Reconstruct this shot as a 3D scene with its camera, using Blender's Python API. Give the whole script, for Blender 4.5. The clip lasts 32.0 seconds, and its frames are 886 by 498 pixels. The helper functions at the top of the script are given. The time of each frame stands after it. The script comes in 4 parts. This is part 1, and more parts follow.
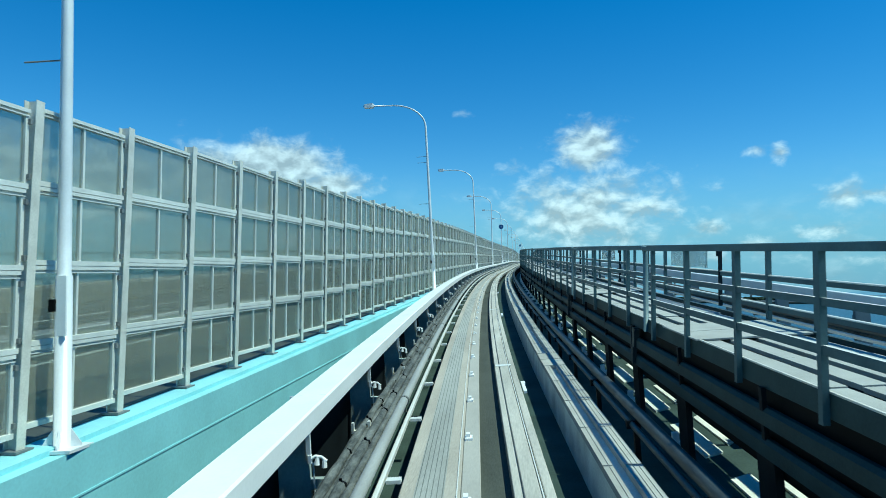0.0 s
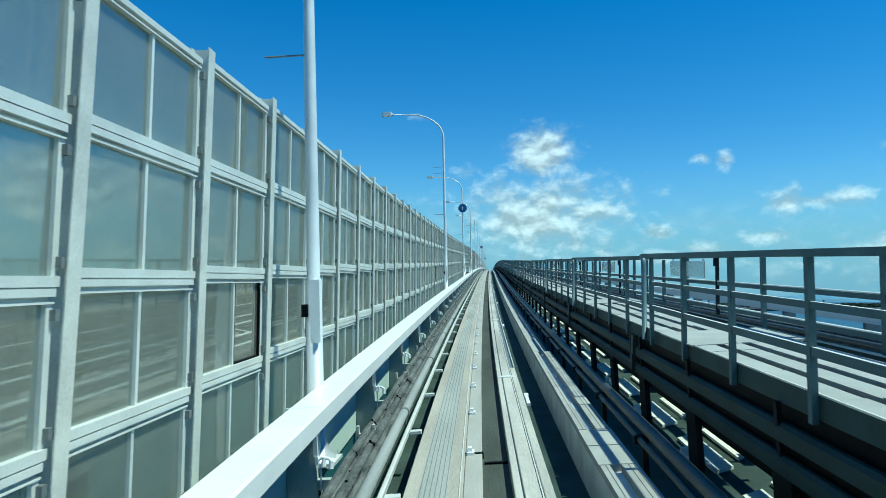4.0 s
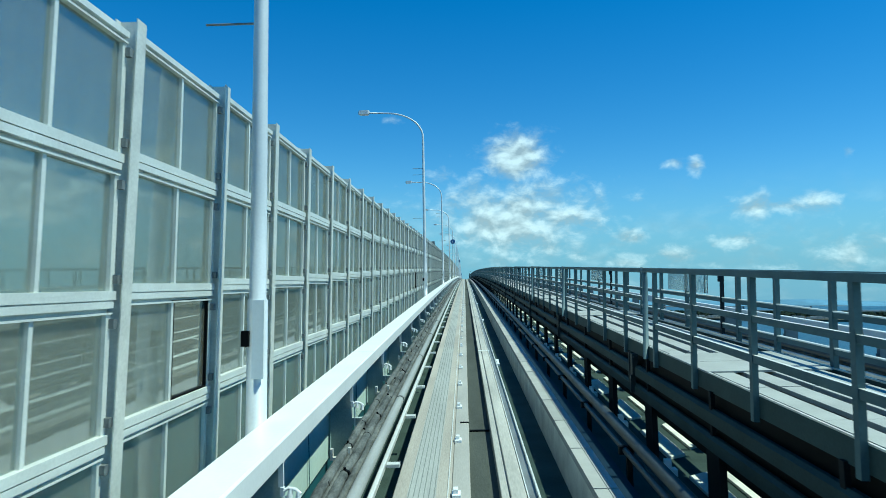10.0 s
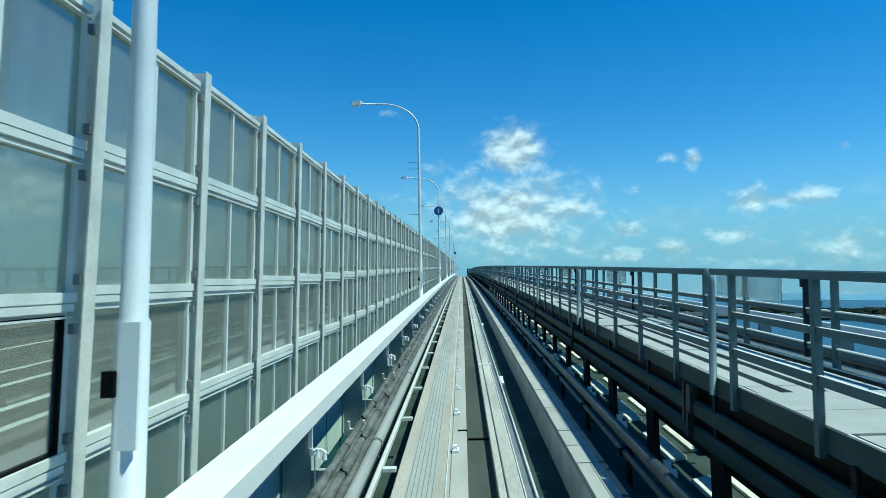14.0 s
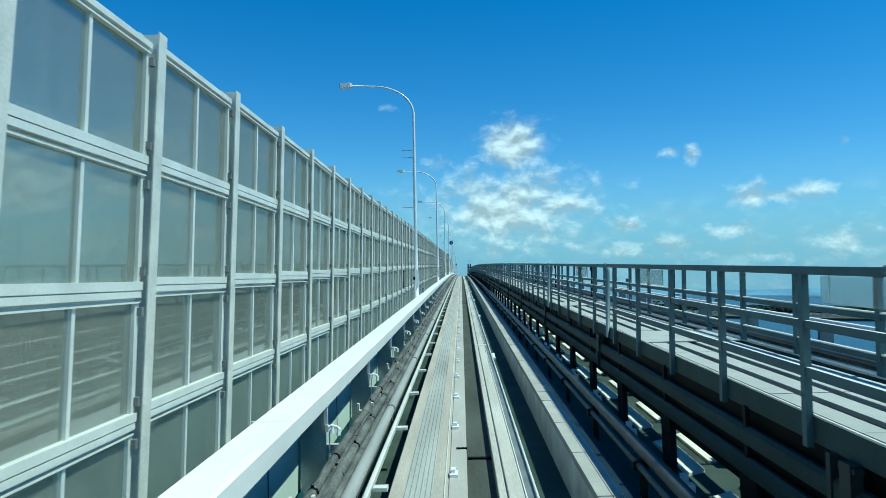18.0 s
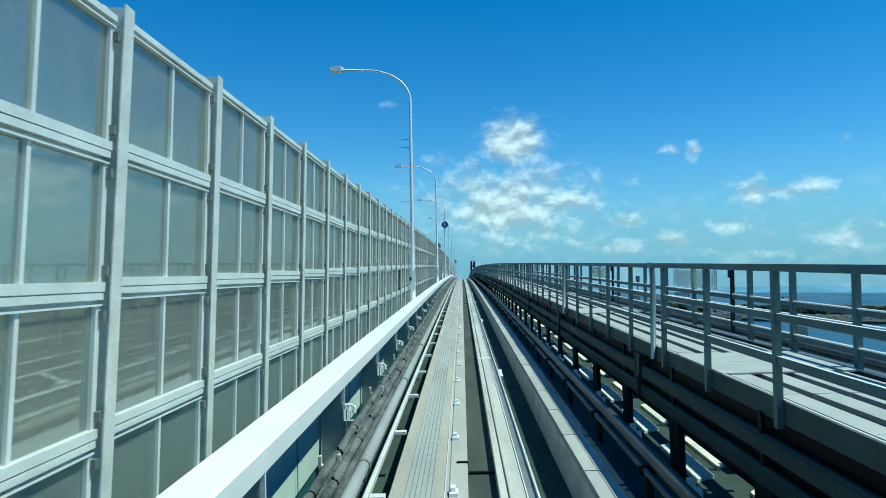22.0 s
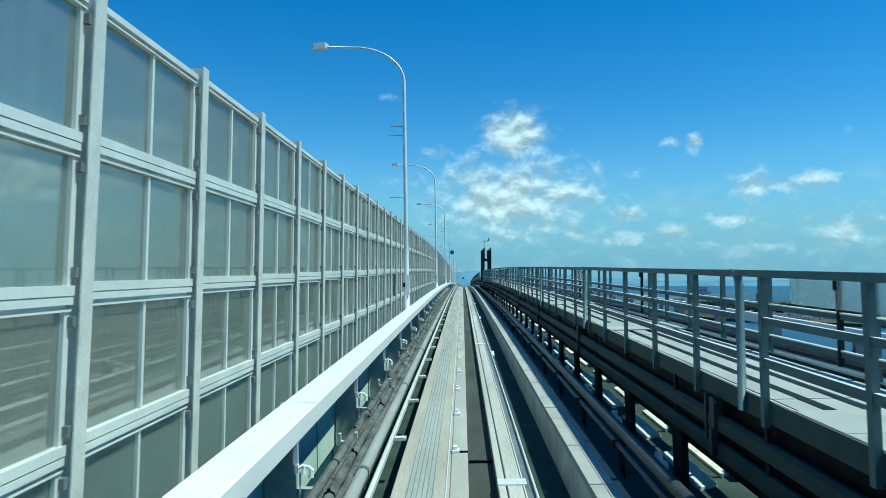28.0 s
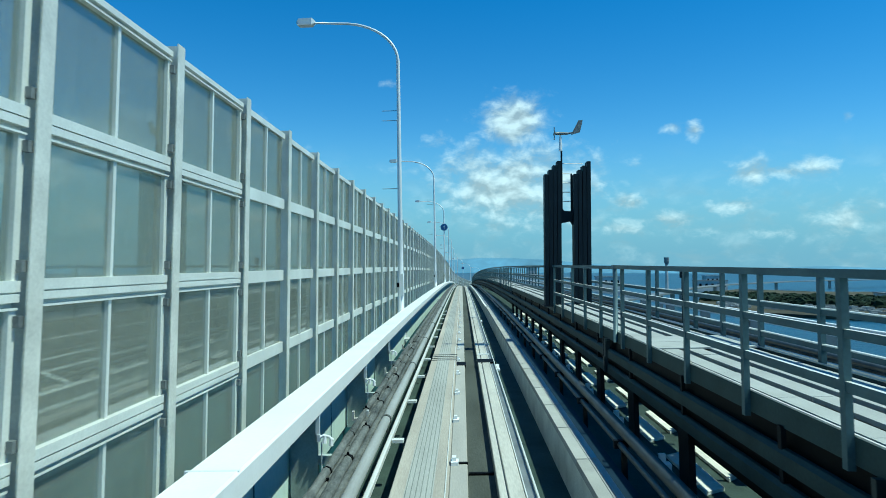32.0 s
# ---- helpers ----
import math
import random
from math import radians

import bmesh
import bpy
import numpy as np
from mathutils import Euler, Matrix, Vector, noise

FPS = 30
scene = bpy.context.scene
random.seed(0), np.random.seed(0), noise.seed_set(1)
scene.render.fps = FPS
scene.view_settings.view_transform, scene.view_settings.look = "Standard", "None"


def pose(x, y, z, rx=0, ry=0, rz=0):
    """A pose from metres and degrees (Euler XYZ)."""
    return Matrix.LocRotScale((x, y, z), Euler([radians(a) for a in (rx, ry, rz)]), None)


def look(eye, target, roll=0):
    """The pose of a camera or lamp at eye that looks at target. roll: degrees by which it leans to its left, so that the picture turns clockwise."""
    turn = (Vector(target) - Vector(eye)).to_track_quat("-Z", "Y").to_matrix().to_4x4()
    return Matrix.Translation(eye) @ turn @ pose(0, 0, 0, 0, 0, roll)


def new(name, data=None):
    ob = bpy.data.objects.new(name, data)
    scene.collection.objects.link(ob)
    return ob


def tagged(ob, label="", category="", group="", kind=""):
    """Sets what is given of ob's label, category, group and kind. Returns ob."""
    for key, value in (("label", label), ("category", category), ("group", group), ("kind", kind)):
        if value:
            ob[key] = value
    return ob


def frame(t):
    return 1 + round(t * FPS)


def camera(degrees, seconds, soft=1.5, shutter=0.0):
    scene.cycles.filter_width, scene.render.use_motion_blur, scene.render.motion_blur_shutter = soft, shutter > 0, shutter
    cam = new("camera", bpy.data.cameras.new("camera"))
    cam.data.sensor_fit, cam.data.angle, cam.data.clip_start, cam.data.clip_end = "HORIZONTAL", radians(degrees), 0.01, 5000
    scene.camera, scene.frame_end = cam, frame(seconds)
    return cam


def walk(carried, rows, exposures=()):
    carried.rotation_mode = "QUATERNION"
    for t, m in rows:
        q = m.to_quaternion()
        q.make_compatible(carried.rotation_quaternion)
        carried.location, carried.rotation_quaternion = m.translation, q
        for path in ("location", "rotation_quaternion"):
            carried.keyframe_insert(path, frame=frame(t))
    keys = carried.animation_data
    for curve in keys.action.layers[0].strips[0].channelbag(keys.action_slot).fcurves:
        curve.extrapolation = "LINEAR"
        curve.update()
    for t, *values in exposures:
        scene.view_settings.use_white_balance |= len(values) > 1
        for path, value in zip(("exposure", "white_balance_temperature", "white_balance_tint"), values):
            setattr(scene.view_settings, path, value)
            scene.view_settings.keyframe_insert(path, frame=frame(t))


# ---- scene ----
# An elevated guideway beside a road bridge, seen from the front of a train.
# ---------------------------------------------------------------- alignment
# Station (m) along the ride by time (s); by time, the heading of the line, the turn of the camera (degrees to the right), grade (degrees up) and the crossfall of the deck (degrees, rising to the right).
STATION = [(0.0, 0.0), (1.0, 15.2), (2.0, 29.64), (3.0, 44.94), (3.5, 52.62), (5.5, 83.04), (6.0, 90.6), (7.0, 105.84), (8.0, 121.08),
           (9.0, 135.92), (10.0, 151.34), (11.0, 166.88), (12.0, 182.46), (13.0, 198.1), (14.0, 213.82), (14.5, 221.66), (16.5, 253.12),
           (17.0, 261.0), (18.0, 276.86), (19.0, 292.62), (20.0, 308.28), (21.0, 323.86), (22.0, 339.46), (23.0, 355.02), (24.0, 370.52),
           (25.0, 386.06), (25.5, 393.78), (27.5, 424.1), (28.0, 431.86), (29.0, 447.44), (30.0, 463.0), (31.0, 478.66), (32.0, 494.42)]
TURN = [(0.0, -5.5, -6.33, 2.9, 3.4), (0.5, -5.1, -6.2, 2.95, 3.6), (1.0, -4.7, -5.99, 3.0, 4.0), (1.5, -4.25, -5.85, 3.08, 4.4),
        (2.0, -3.8, -5.57, 3.15, 4.7), (2.5, -3.3, -5.0, 3.15, 4.9), (3.0, -2.8, -4.24, 3.16, 5.0), (3.5, -2.0, -3.1, 3.16, 4.5),
        (4.5, -0.85, -1.8, 3.18, 3.5), (5.5, -0.45, -1.1, 3.21, 2.3), (6.0, -0.35, -0.95, 3.2, 1.8), (6.5, -0.3, -0.8, 3.27, 1.85),
        (7.0, -0.25, -0.67, 3.33, 1.9), (8.0, -0.17, -0.48, 3.37, 1.8), (9.0, -0.1, -0.35, 3.39, 1.8), (10.0, -0.07, -0.3, 3.33, 1.7),
        (11.0, -0.05, -0.24, 3.17, 1.65), (12.0, -0.02, -0.18, 3.02, 1.6), (13.0, 0, -0.1, 2.93, 1.85), (14.0, 0.0, -0.05, 2.77, 1.75),
        (14.5, 0.0, -0.04, 2.73, 1.7), (16.5, 0.0, 0.03, 2.57, 1.65), (17.0, 0.0, 0.02, 2.55, 1.85), (18.0, 0.0, 0.01, 2.44, 1.75),
        (19.0, 0.0, 0.0, 2.4, 1.65), (20.0, 0.0, -0.02, 2.35, 1.72), (21.0, 0.0, -0.01, 2.27, 1.76), (22.0, 0.0, -0.04, 2.19, 1.8),
        (23.0, 0.0, -0.08, 2.15, 1.66), (24.0, 0.0, -0.07, 2.07, 1.6), (25.0, 0.0, -0.1, 1.9, 1.55), (25.5, 0.0, -0.1, 1.82, 1.4),
        (27.5, 0.0, -0.1, 1.57, 1.5), (28.0, 0.0, -0.09, 1.5, 1.42), (29.0, 0.0, -0.12, 1.23, 1.48), (30.0, 0.0, -0.08, 1.07, 1.5),
        (31.0, 0.0, -0.07, 0.78, 1.2), (32.0, 0.0, -0.05, 0.5, 1.4)]
_ts, _ss = np.array(STATION).T
_tt, _th, _ty, _tg, _tr = np.array(TURN).T
# The carriage noses down a little against the line where it leaves the curve: time (s), degrees.
NOSE = [(0.0, 0.9), (1.0, 0.85), (2.0, 0.7), (3.0, 0.5), (4.5, 0.15), (5.5, 0.0)]
_line_grade = _tg + np.interp(_tt, *np.array(NOSE).T)
_path_s = np.interp(_tt, _ts, _ss)


def smooth(s, xs, ys, width=9.0):
    return sum(np.interp(s + d, xs, ys) for d in np.linspace(-width, width, 7)) / 7


S_MIN, S_MAX = -60.0, 900.0
_grid = np.arange(S_MIN, S_MAX + 0.5, 0.5)
_knots = np.concatenate([[-80.0], _path_s, [520, 560, 620, 660, 700, 760, 820, 920]])
_head = np.concatenate([[-6.0], _th, [0.0, 0.0, 0.0, 0.3, 2.0, 7.0, 13.0, 23.0]])
_grade = np.concatenate([[3.6], _line_grade, [0.1, -0.5, -1.5, -2.1, -2.6, -3.0, -3.0, -3.0]])
_hs, _gs = smooth(_grid, _knots, _head), smooth(_grid, _knots, _grade)
_dx, _dy, _dz = np.sin(np.radians(_hs)), np.cos(np.radians(_hs)), np.tan(np.radians(_gs))
_px, _py, _pz = (np.concatenate([[0], np.cumsum((a[1:] + a[:-1]) * 0.25)]) for a in (_dx, _dy, _dz))
_i0 = int(round(-S_MIN / 0.5))
_px, _py, _pz = _px - _px[_i0], _py - _py[_i0], _pz - _pz[_i0]


def along(s):
    """Point of the ride's line at station s, with heading and grade in degrees."""
    return (np.interp(s, _grid, _px), np.interp(s, _grid, _py), np.interp(s, _grid, _pz), np.interp(s, _grid, _hs), np.interp(s, _grid, _gs))


_cs, _cd = np.concatenate([[-80.0], _path_s, [900.0]]), np.concatenate([[3.2], _tr, [1.4]])

_falls = np.tan(np.radians(smooth(_grid, _cs, _cd, 6.0)))


def crossfall(s):
    """Slope of the deck across the line, rising to the right."""
    return float(np.interp(s, _grid, _falls))


def spot(s, x, z):
    """Point x to the right of the line and z above the deck's sloping plane; the road beyond the barrier is level."""
    a, b, c, h, _ = along(s)
    h = radians(h)
    return Vector((a + x * math.cos(h), b - x * math.sin(h), c + z + crossfall(s) * max(x, wall_x(s) - 0.2)))


def place(s, x, z, tilt=True, turn=0.0):
    """Matrix at that point: local x to the right, y ahead, z up; what is built about the line itself leans with the deck."""
    _, _, _, h, g = along(s)
    base = Matrix.Translation(spot(s, x, z)) @ Euler((radians(g) if tilt else 0, 0, radians(-h - turn))).to_matrix().to_4x4()
    if x == 0:
        deck = Matrix.Translation((0, 0, -1.9))
        base = base @ deck @ Matrix.Rotation(-math.atan(crossfall(s)), 4, "Y") @ deck.inverted()
    return base


# Distance of the road barrier's panels to the left of the line: the guideway draws up to it from the right.
_bs, _bd = [-60, -30, 0, 10.6, 22.6, 36.6, 50.6, 58.6, 68, 90, 110, 130], [13.4, 9.9, 6.62, 5.58, 4.52, 3.56, 2.95, 2.74, 2.62, 2.61, 2.65, 2.67]


_walls = -smooth(_grid, _bs, _bd, 4.0)


def wall_x(s):
    return float(np.interp(s, _grid, _walls))


def wall_z(s):
    """The road stands a little higher beside the first stretch."""
    return float(smooth(s, [-60, 10, 36, 52, 90, 150, 260], [0.32, 0.31, 0.32, 0.22, 0.03, 0.0, 0.0], 6.0))


def wall_turn(s):
    return -math.degrees(math.atan2(wall_x(s + 1) - wall_x(s - 1), 2.0)) * -1


# ---------------------------------------------------------------- camera
YAW, PITCH = -1.545, 1.094
# Rise and fall of the carriage on its springs: time (s), metres.
LIFT = [(0, 0), (6, -0.005), (7.5, 0.01), (9, 0.035), (10, 0.045), (12, 0.04), (14, 0.045), (17, 0.025), (18, 0.008), (20, 0.0), (24, -0.01), (25, 0.01), (28, 0.03), (30, 0.028), (31, 0.015), (32, 0.004)]
cam = camera(66.32, 32.0, soft=0.3, shutter=0.4)
# The filming camera reads its picture out line by line, top first, in 13 ms: near upright things lean.
scene.cycles.rolling_shutter_type, scene.cycles.rolling_shutter_duration = "TOP", 0.1
rows = []
for k in range(0, 129):
    t = k / 4
    s = float(np.interp(t, _ts, _ss))
    x, y, z, h, g = along(s)
    hd, gr = (float(np.interp(t, _tt, v)) for v in (_ty, _tg))
    lift = float(np.interp(t, *np.array(LIFT).T))
    rows.append((t, pose(x, y, z + 0.77 * lift, 90 + gr + PITCH + 2.7 * lift, 0.0, -(hd + YAW))))
walk(cam, rows, [(0.0, 0.28, 6010, -20.5), (32.0, 0.28, 6010, -20.5)])

# ---------------------------------------------------------------- light
SUN_ELEV, SUN_FROM = 62.5, 102.0  # degrees up; degrees to the right of straight ahead
world = bpy.data.worlds.new("sky")
scene.world = world
world.use_nodes = True
wn, wl = world.node_tree.nodes, world.node_tree.links
wn.clear()
w_out = wn.new("ShaderNodeOutputWorld")
w_bg = wn.new("ShaderNodeBackground")
sky = wn.new("ShaderNodeTexSky")
sky.sky_type, sky.sun_disc = "NISHITA", False
sky.sun_elevation, sky.sun_rotation = radians(SUN_ELEV), radians(SUN_FROM)
sky.altitude, sky.air_density, sky.dust_density, sky.ozone_density = 0, 1.0, 0.0, 4.0
w_bg.inputs["Strength"].default_value = 0.12
coord = wn.new("ShaderNodeTexCoord")


def wmath(op, a, b=None, clamp=False):
    n = wn.new("ShaderNodeMath")
    n.operation, n.use_clamp = op, clamp
    for i, v in enumerate((a, b)):
        if v is None:
            continue
        if isinstance(v, (int, float)):
            n.inputs[i].default_value = v
        else:
            wl.new(v, n.inputs[i])
    return n.outputs[0]


def sky_dir(az, el):
    az, el = radians(az), radians(el)
    return (math.sin(az) * math.cos(el), math.cos(az) * math.cos(el), math.sin(el))


# Cumulus: soft masses at their bearings (azimuth, elevation, half width, half height, weight), broken up by noise.
MAIN_CLOUDS = [(4.4, 7.2, 7.2, 3.4, 1.02), (3.2, 6.6, 4.6, 2.2, 1.25), (4.4, 12.2, 2.4, 1.9, 1.4), (1.3, 8.5, 2.4, 1.2, 0.95), (4.1, 7.8, 4.4, 1.7, 1.2), (4.7, 7.1, 6.0, 2.7, 0.98), (5.5, 4.8, 5.6, 1.4, 0.85), (8.1, 7.2, 3.0, 1.1, 1.1), (4.5, 4.8, 3.5, 0.9, 0.9),
               (10.3, 6.9, 1.84, 0.77, 0.75), (5.9, 4.7, 3.78, 0.99, 0.85), (4.0, 3.6, 4.35, 0.77, 0.7), (-6.4, 15.2, 0.87, 0.49, 0.5), (-1.5, 10.6, 1.87, 0.99, 0.65),
               (9.4, 9.7, 1.06, 0.33, 0.55), (-5.3, 8.1, 3.83, 0.55, 0.45), (9.6, 3.9, 3.17, 0.99, 0.65)]
RIGHT_CLOUDS = [(18.8, 10.9, 0.68, 0.71, 0.95), (17.2, 11.1, 0.89, 0.49, 0.8), (22.9, 7.3, 1.7, 1.0, 1.0), (27.3, 7.5, 1.52, 0.93, 0.95), (25.2, 7.3, 2.2, 0.6, 1.0),
                (13.7, 5.4, 1.54, 0.77, 0.95), (21.4, 4.8, 1.68, 0.71, 0.9), (17.2, 3.8, 3.45, 0.82, 0.75), (13.4, 3.4, 2.05, 0.82, 0.75), (29.3, 3.7, 3.04, 1.37, 0.8),
                (23.7, 2.8, 4.04, 0.55, 0.65), (29.4, 10.9, 0.41, 0.44, 0.7), (19.7, 3.1, 3.82, 0.66, 0.65), (14.2, 8.4, 0.71, 0.38, 0.45), (34.1, 6.8, 2.18, 1.37, 0.85),
                (37.7, 4.3, 2.64, 1.65, 0.85)]
OUTER_CLOUDS = [(-22.0, 10.6, 4.6, 1.9, 1.55), (-27.0, 9.8, 3.6, 2.0, 1.45), (-17.5, 9.2, 3.2, 1.2, 1.3), (-34.0, 8.4, 6.0, 2.6, 1.3), (-42.0, 9.0, 6.0, 2.5, 1.2),
                (48.0, 6.0, 7.0, 2.5, 0.85), (62.0, 9.0, 8.0, 3.0, 0.9), (78.0, 7.0, 8.0, 2.5, 0.85), (-60.0, 8.0, 9.0, 4.0, 0.8), (110.0, 6.0, 15.0, 3.0, 0.7),
                (170.0, 9.0, 20.0, 4.0, 0.7)]
split = wn.new("ShaderNodeSeparateXYZ")
wl.new(coord.outputs["Generated"], split.inputs[0])
azim = wmath("MULTIPLY", wmath("ARCTAN2", split.outputs[0], split.outputs[1]), 57.2958)
elev = wmath("MULTIPLY", wmath("ARCSINE", split.outputs[2]), 57.2958)
mass = None
for az, el, wd, ht, amount in MAIN_CLOUDS + RIGHT_CLOUDS + OUTER_CLOUDS:
    u = wmath("DIVIDE", wmath("SUBTRACT", azim, az), wd)
    v = wmath("DIVIDE", wmath("SUBTRACT", elev, el), ht)
    r2 = wmath("ADD", wmath("MULTIPLY", u, u), wmath("MULTIPLY", v, v))
    m = wmath("MULTIPLY", wmath("POWER", 0.55, r2), amount)
    mass = m if mass is None else wmath("MAXIMUM", mass, m)


def wnoise(scale, detail, rough, lift=0.0):
    plane = wn.new("ShaderNodeCombineXYZ")
    wl.new(azim, plane.inputs[0])
    wl.new(wmath("MULTIPLY", wmath("ADD", elev, lift), 1.5), plane.inputs[1])
    n = wn.new("ShaderNodeTexNoise")
    n.inputs["Scale"].default_value, n.inputs["Detail"].default_value, n.inputs["Roughness"].default_value = scale, detail, rough
    n.inputs["Distortion"].default_value = 0.25
    wl.new(plane.outputs[0], n.inputs["Vector"])
    return n.outputs["Fac"]


billow = wnoise(0.5, 9, 0.62)
cover = wmath("ADD", wmath("MULTIPLY", mass, 1.0), wmath("MULTIPLY", wmath("SUBTRACT", billow, 0.5), 1.6))
edge = wn.new("ShaderNodeMapRange")
edge.interpolation_type = "SMOOTHSTEP"
edge.inputs["From Min"].default_value, edge.inputs["From Max"].default_value = 0.34, 1.3
wl.new(cover, edge.inputs["Value"])
inside = wmath("MULTIPLY", edge.outputs[0], wmath("GREATER_THAN", mass, 0.02))
relief = wmath("SUBTRACT", wnoise(0.5, 5, 0.5), wnoise(0.5, 3, 0.5, 0.7))  # brighter where a billow faces up
shade = wn.new("ShaderNodeMapRange")
shade.inputs["From Min"].default_value, shade.inputs["From Max"].default_value = -0.12, 0.16
shade.inputs["To Min"].default_value, shade.inputs["To Max"].default_value = 3.5, 6.9
wl.new(relief, shade.inputs["Value"])
tone = wn.new("ShaderNodeCombineColor")
wl.new(wmath("MULTIPLY", shade.outputs[0], 0.91), tone.inputs[0])
wl.new(shade.outputs[0], tone.inputs[1])
wl.new(wmath("MULTIPLY", shade.outputs[0], 1.14), tone.inputs[2])
mix = wn.new("ShaderNodeMix")
mix.data_type = "RGBA"
veil = wn.new("ShaderNodeMapRange")  # thin broken veil low over the sea
veil.interpolation_type = "SMOOTHSTEP"
veil.inputs["From Min"].default_value, veil.inputs["From Max"].default_value = 0.44, 0.68
wl.new(wnoise(0.33, 7, 0.6, 31.0), veil.inputs["Value"])
low = wn.new("ShaderNodeMapRange")
low.interpolation_type = "SMOOTHSTEP"
low.inputs["From Min"].default_value, low.inputs["From Max"].default_value = 11.0, 3.0
wl.new(elev, low.inputs["Value"])
wl.new(wmath("MAXIMUM", wmath("MULTIPLY", inside, 0.82), wmath("MULTIPLY", wmath("MULTIPLY", veil.outputs[0], low.outputs[0]), 0.2)), mix.inputs[0])
vivid = wn.new("ShaderNodeHueSaturation")
vivid.inputs["Hue"].default_value, vivid.inputs["Saturation"].default_value = 0.508, 1.37
wl.new(sky.outputs[0], vivid.inputs["Color"])
haze = wn.new("ShaderNodeMix")
haze.data_type = "RGBA"
haze.inputs[7].default_value = (1.1, 2.65, 4.4, 1)
thick = wn.new("ShaderNodeMapRange")
thick.interpolation_type = "SMOOTHERSTEP"
thick.inputs["From Min"].default_value, thick.inputs["From Max"].default_value = -1.0, 13.0
thick.inputs["To Min"].default_value, thick.inputs["To Max"].default_value = 0.92, 0.0
wl.new(elev, thick.inputs["Value"])
wl.new(thick.outputs[0], haze.inputs[0])
wl.new(vivid.outputs[0], haze.inputs[6])
wl.new(haze.outputs[2], mix.inputs[6])
wl.new(tone.outputs[0], mix.inputs[7])
wl.new(mix.outputs[2], w_bg.inputs["Color"])
wl.new(w_bg.outputs[0], w_out.inputs[0])

sun = new("sun", bpy.data.lights.new("sun", "SUN"))
sun.data.energy, sun.data.angle, sun.data.color = 4.5, radians(0.53), (1.0, 0.95, 0.88)
sun.matrix_world = look(Vector(sky_dir(SUN_FROM, SUN_ELEV)) * 100, (0, 0, 0))


# ---------------------------------------------------------------- materials
def mat(name, color, rough=0.6, metal=0.0, vary=0.12, scale=6.0, fine=60.0, bump=0.15, random_tone=0.0, stain=None, stretch=1.0):
    m = bpy.data.materials.new(name)
    m.use_nodes = True
    n, l = m.node_tree.nodes, m.node_tree.links
    b = n["Principled BSDF"]
    b.inputs["Roughness"].default_value, b.inputs["Metallic"].default_value = rough, metal
    g = n.new("ShaderNodeNewGeometry")
    mp = n.new("ShaderNodeMapping")
    mp.inputs["Scale"].default_value = (1, 1 / stretch, 1)
    l.new(g.outputs["Position"], mp.inputs[0])
    big, small = n.new("ShaderNodeTexNoise"), n.new("ShaderNodeTexNoise")
    for t, sc, d in ((big, scale, 4), (small, fine, 3)):
        t.inputs["Scale"].default_value, t.inputs["Detail"].default_value = sc, d
        l.new(mp.outputs[0], t.inputs["Vector"])
    add = n.new("ShaderNodeMath")
    add.operation = "MULTIPLY_ADD"
    l.new(big.outputs["Fac"], add.inputs[0])
    add.inputs[1].default_value = 0.65
    hold = n.new("ShaderNodeMath")
    hold.operation = "MULTIPLY"
    l.new(small.outputs["Fac"], hold.inputs[0])
    hold.inputs[1].default_value = 0.35
    l.new(hold.outputs[0], add.inputs[2])
    value = add.outputs[0]
    if random_tone:
        oi = n.new("ShaderNodeObjectInfo")
        ra = n.new("ShaderNodeMath")
        ra.operation = "MULTIPLY_ADD"
        l.new(oi.outputs["Random"], ra.inputs[0])
        ra.inputs[1].default_value = random_tone
        l.new(value, ra.inputs[2])
        value = ra.outputs[0]
    ramp = n.new("ShaderNodeValToRGB")
    lo, hi = ramp.color_ramp.elements
    lo.position, hi.position = 0.3, 0.72 + random_tone
    dark = stain or tuple(c * (1 - 2 * vary) for c in color)
    lo.color, hi.color = (*dark, 1), (*(min(1, c * (1 + vary)) for c in color), 1)
    l.new(value, ramp.inputs[0])
    l.new(ramp.outputs[0], b.inputs["Base Color"])
    bp = n.new("ShaderNodeBump")
    bp.inputs["Strength"].default_value, bp.inputs["Distance"].default_value = bump, 0.01
    l.new(small.outputs["Fac"], bp.inputs["Height"])
    l.new(bp.outputs[0], b.inputs["Normal"])
    return m


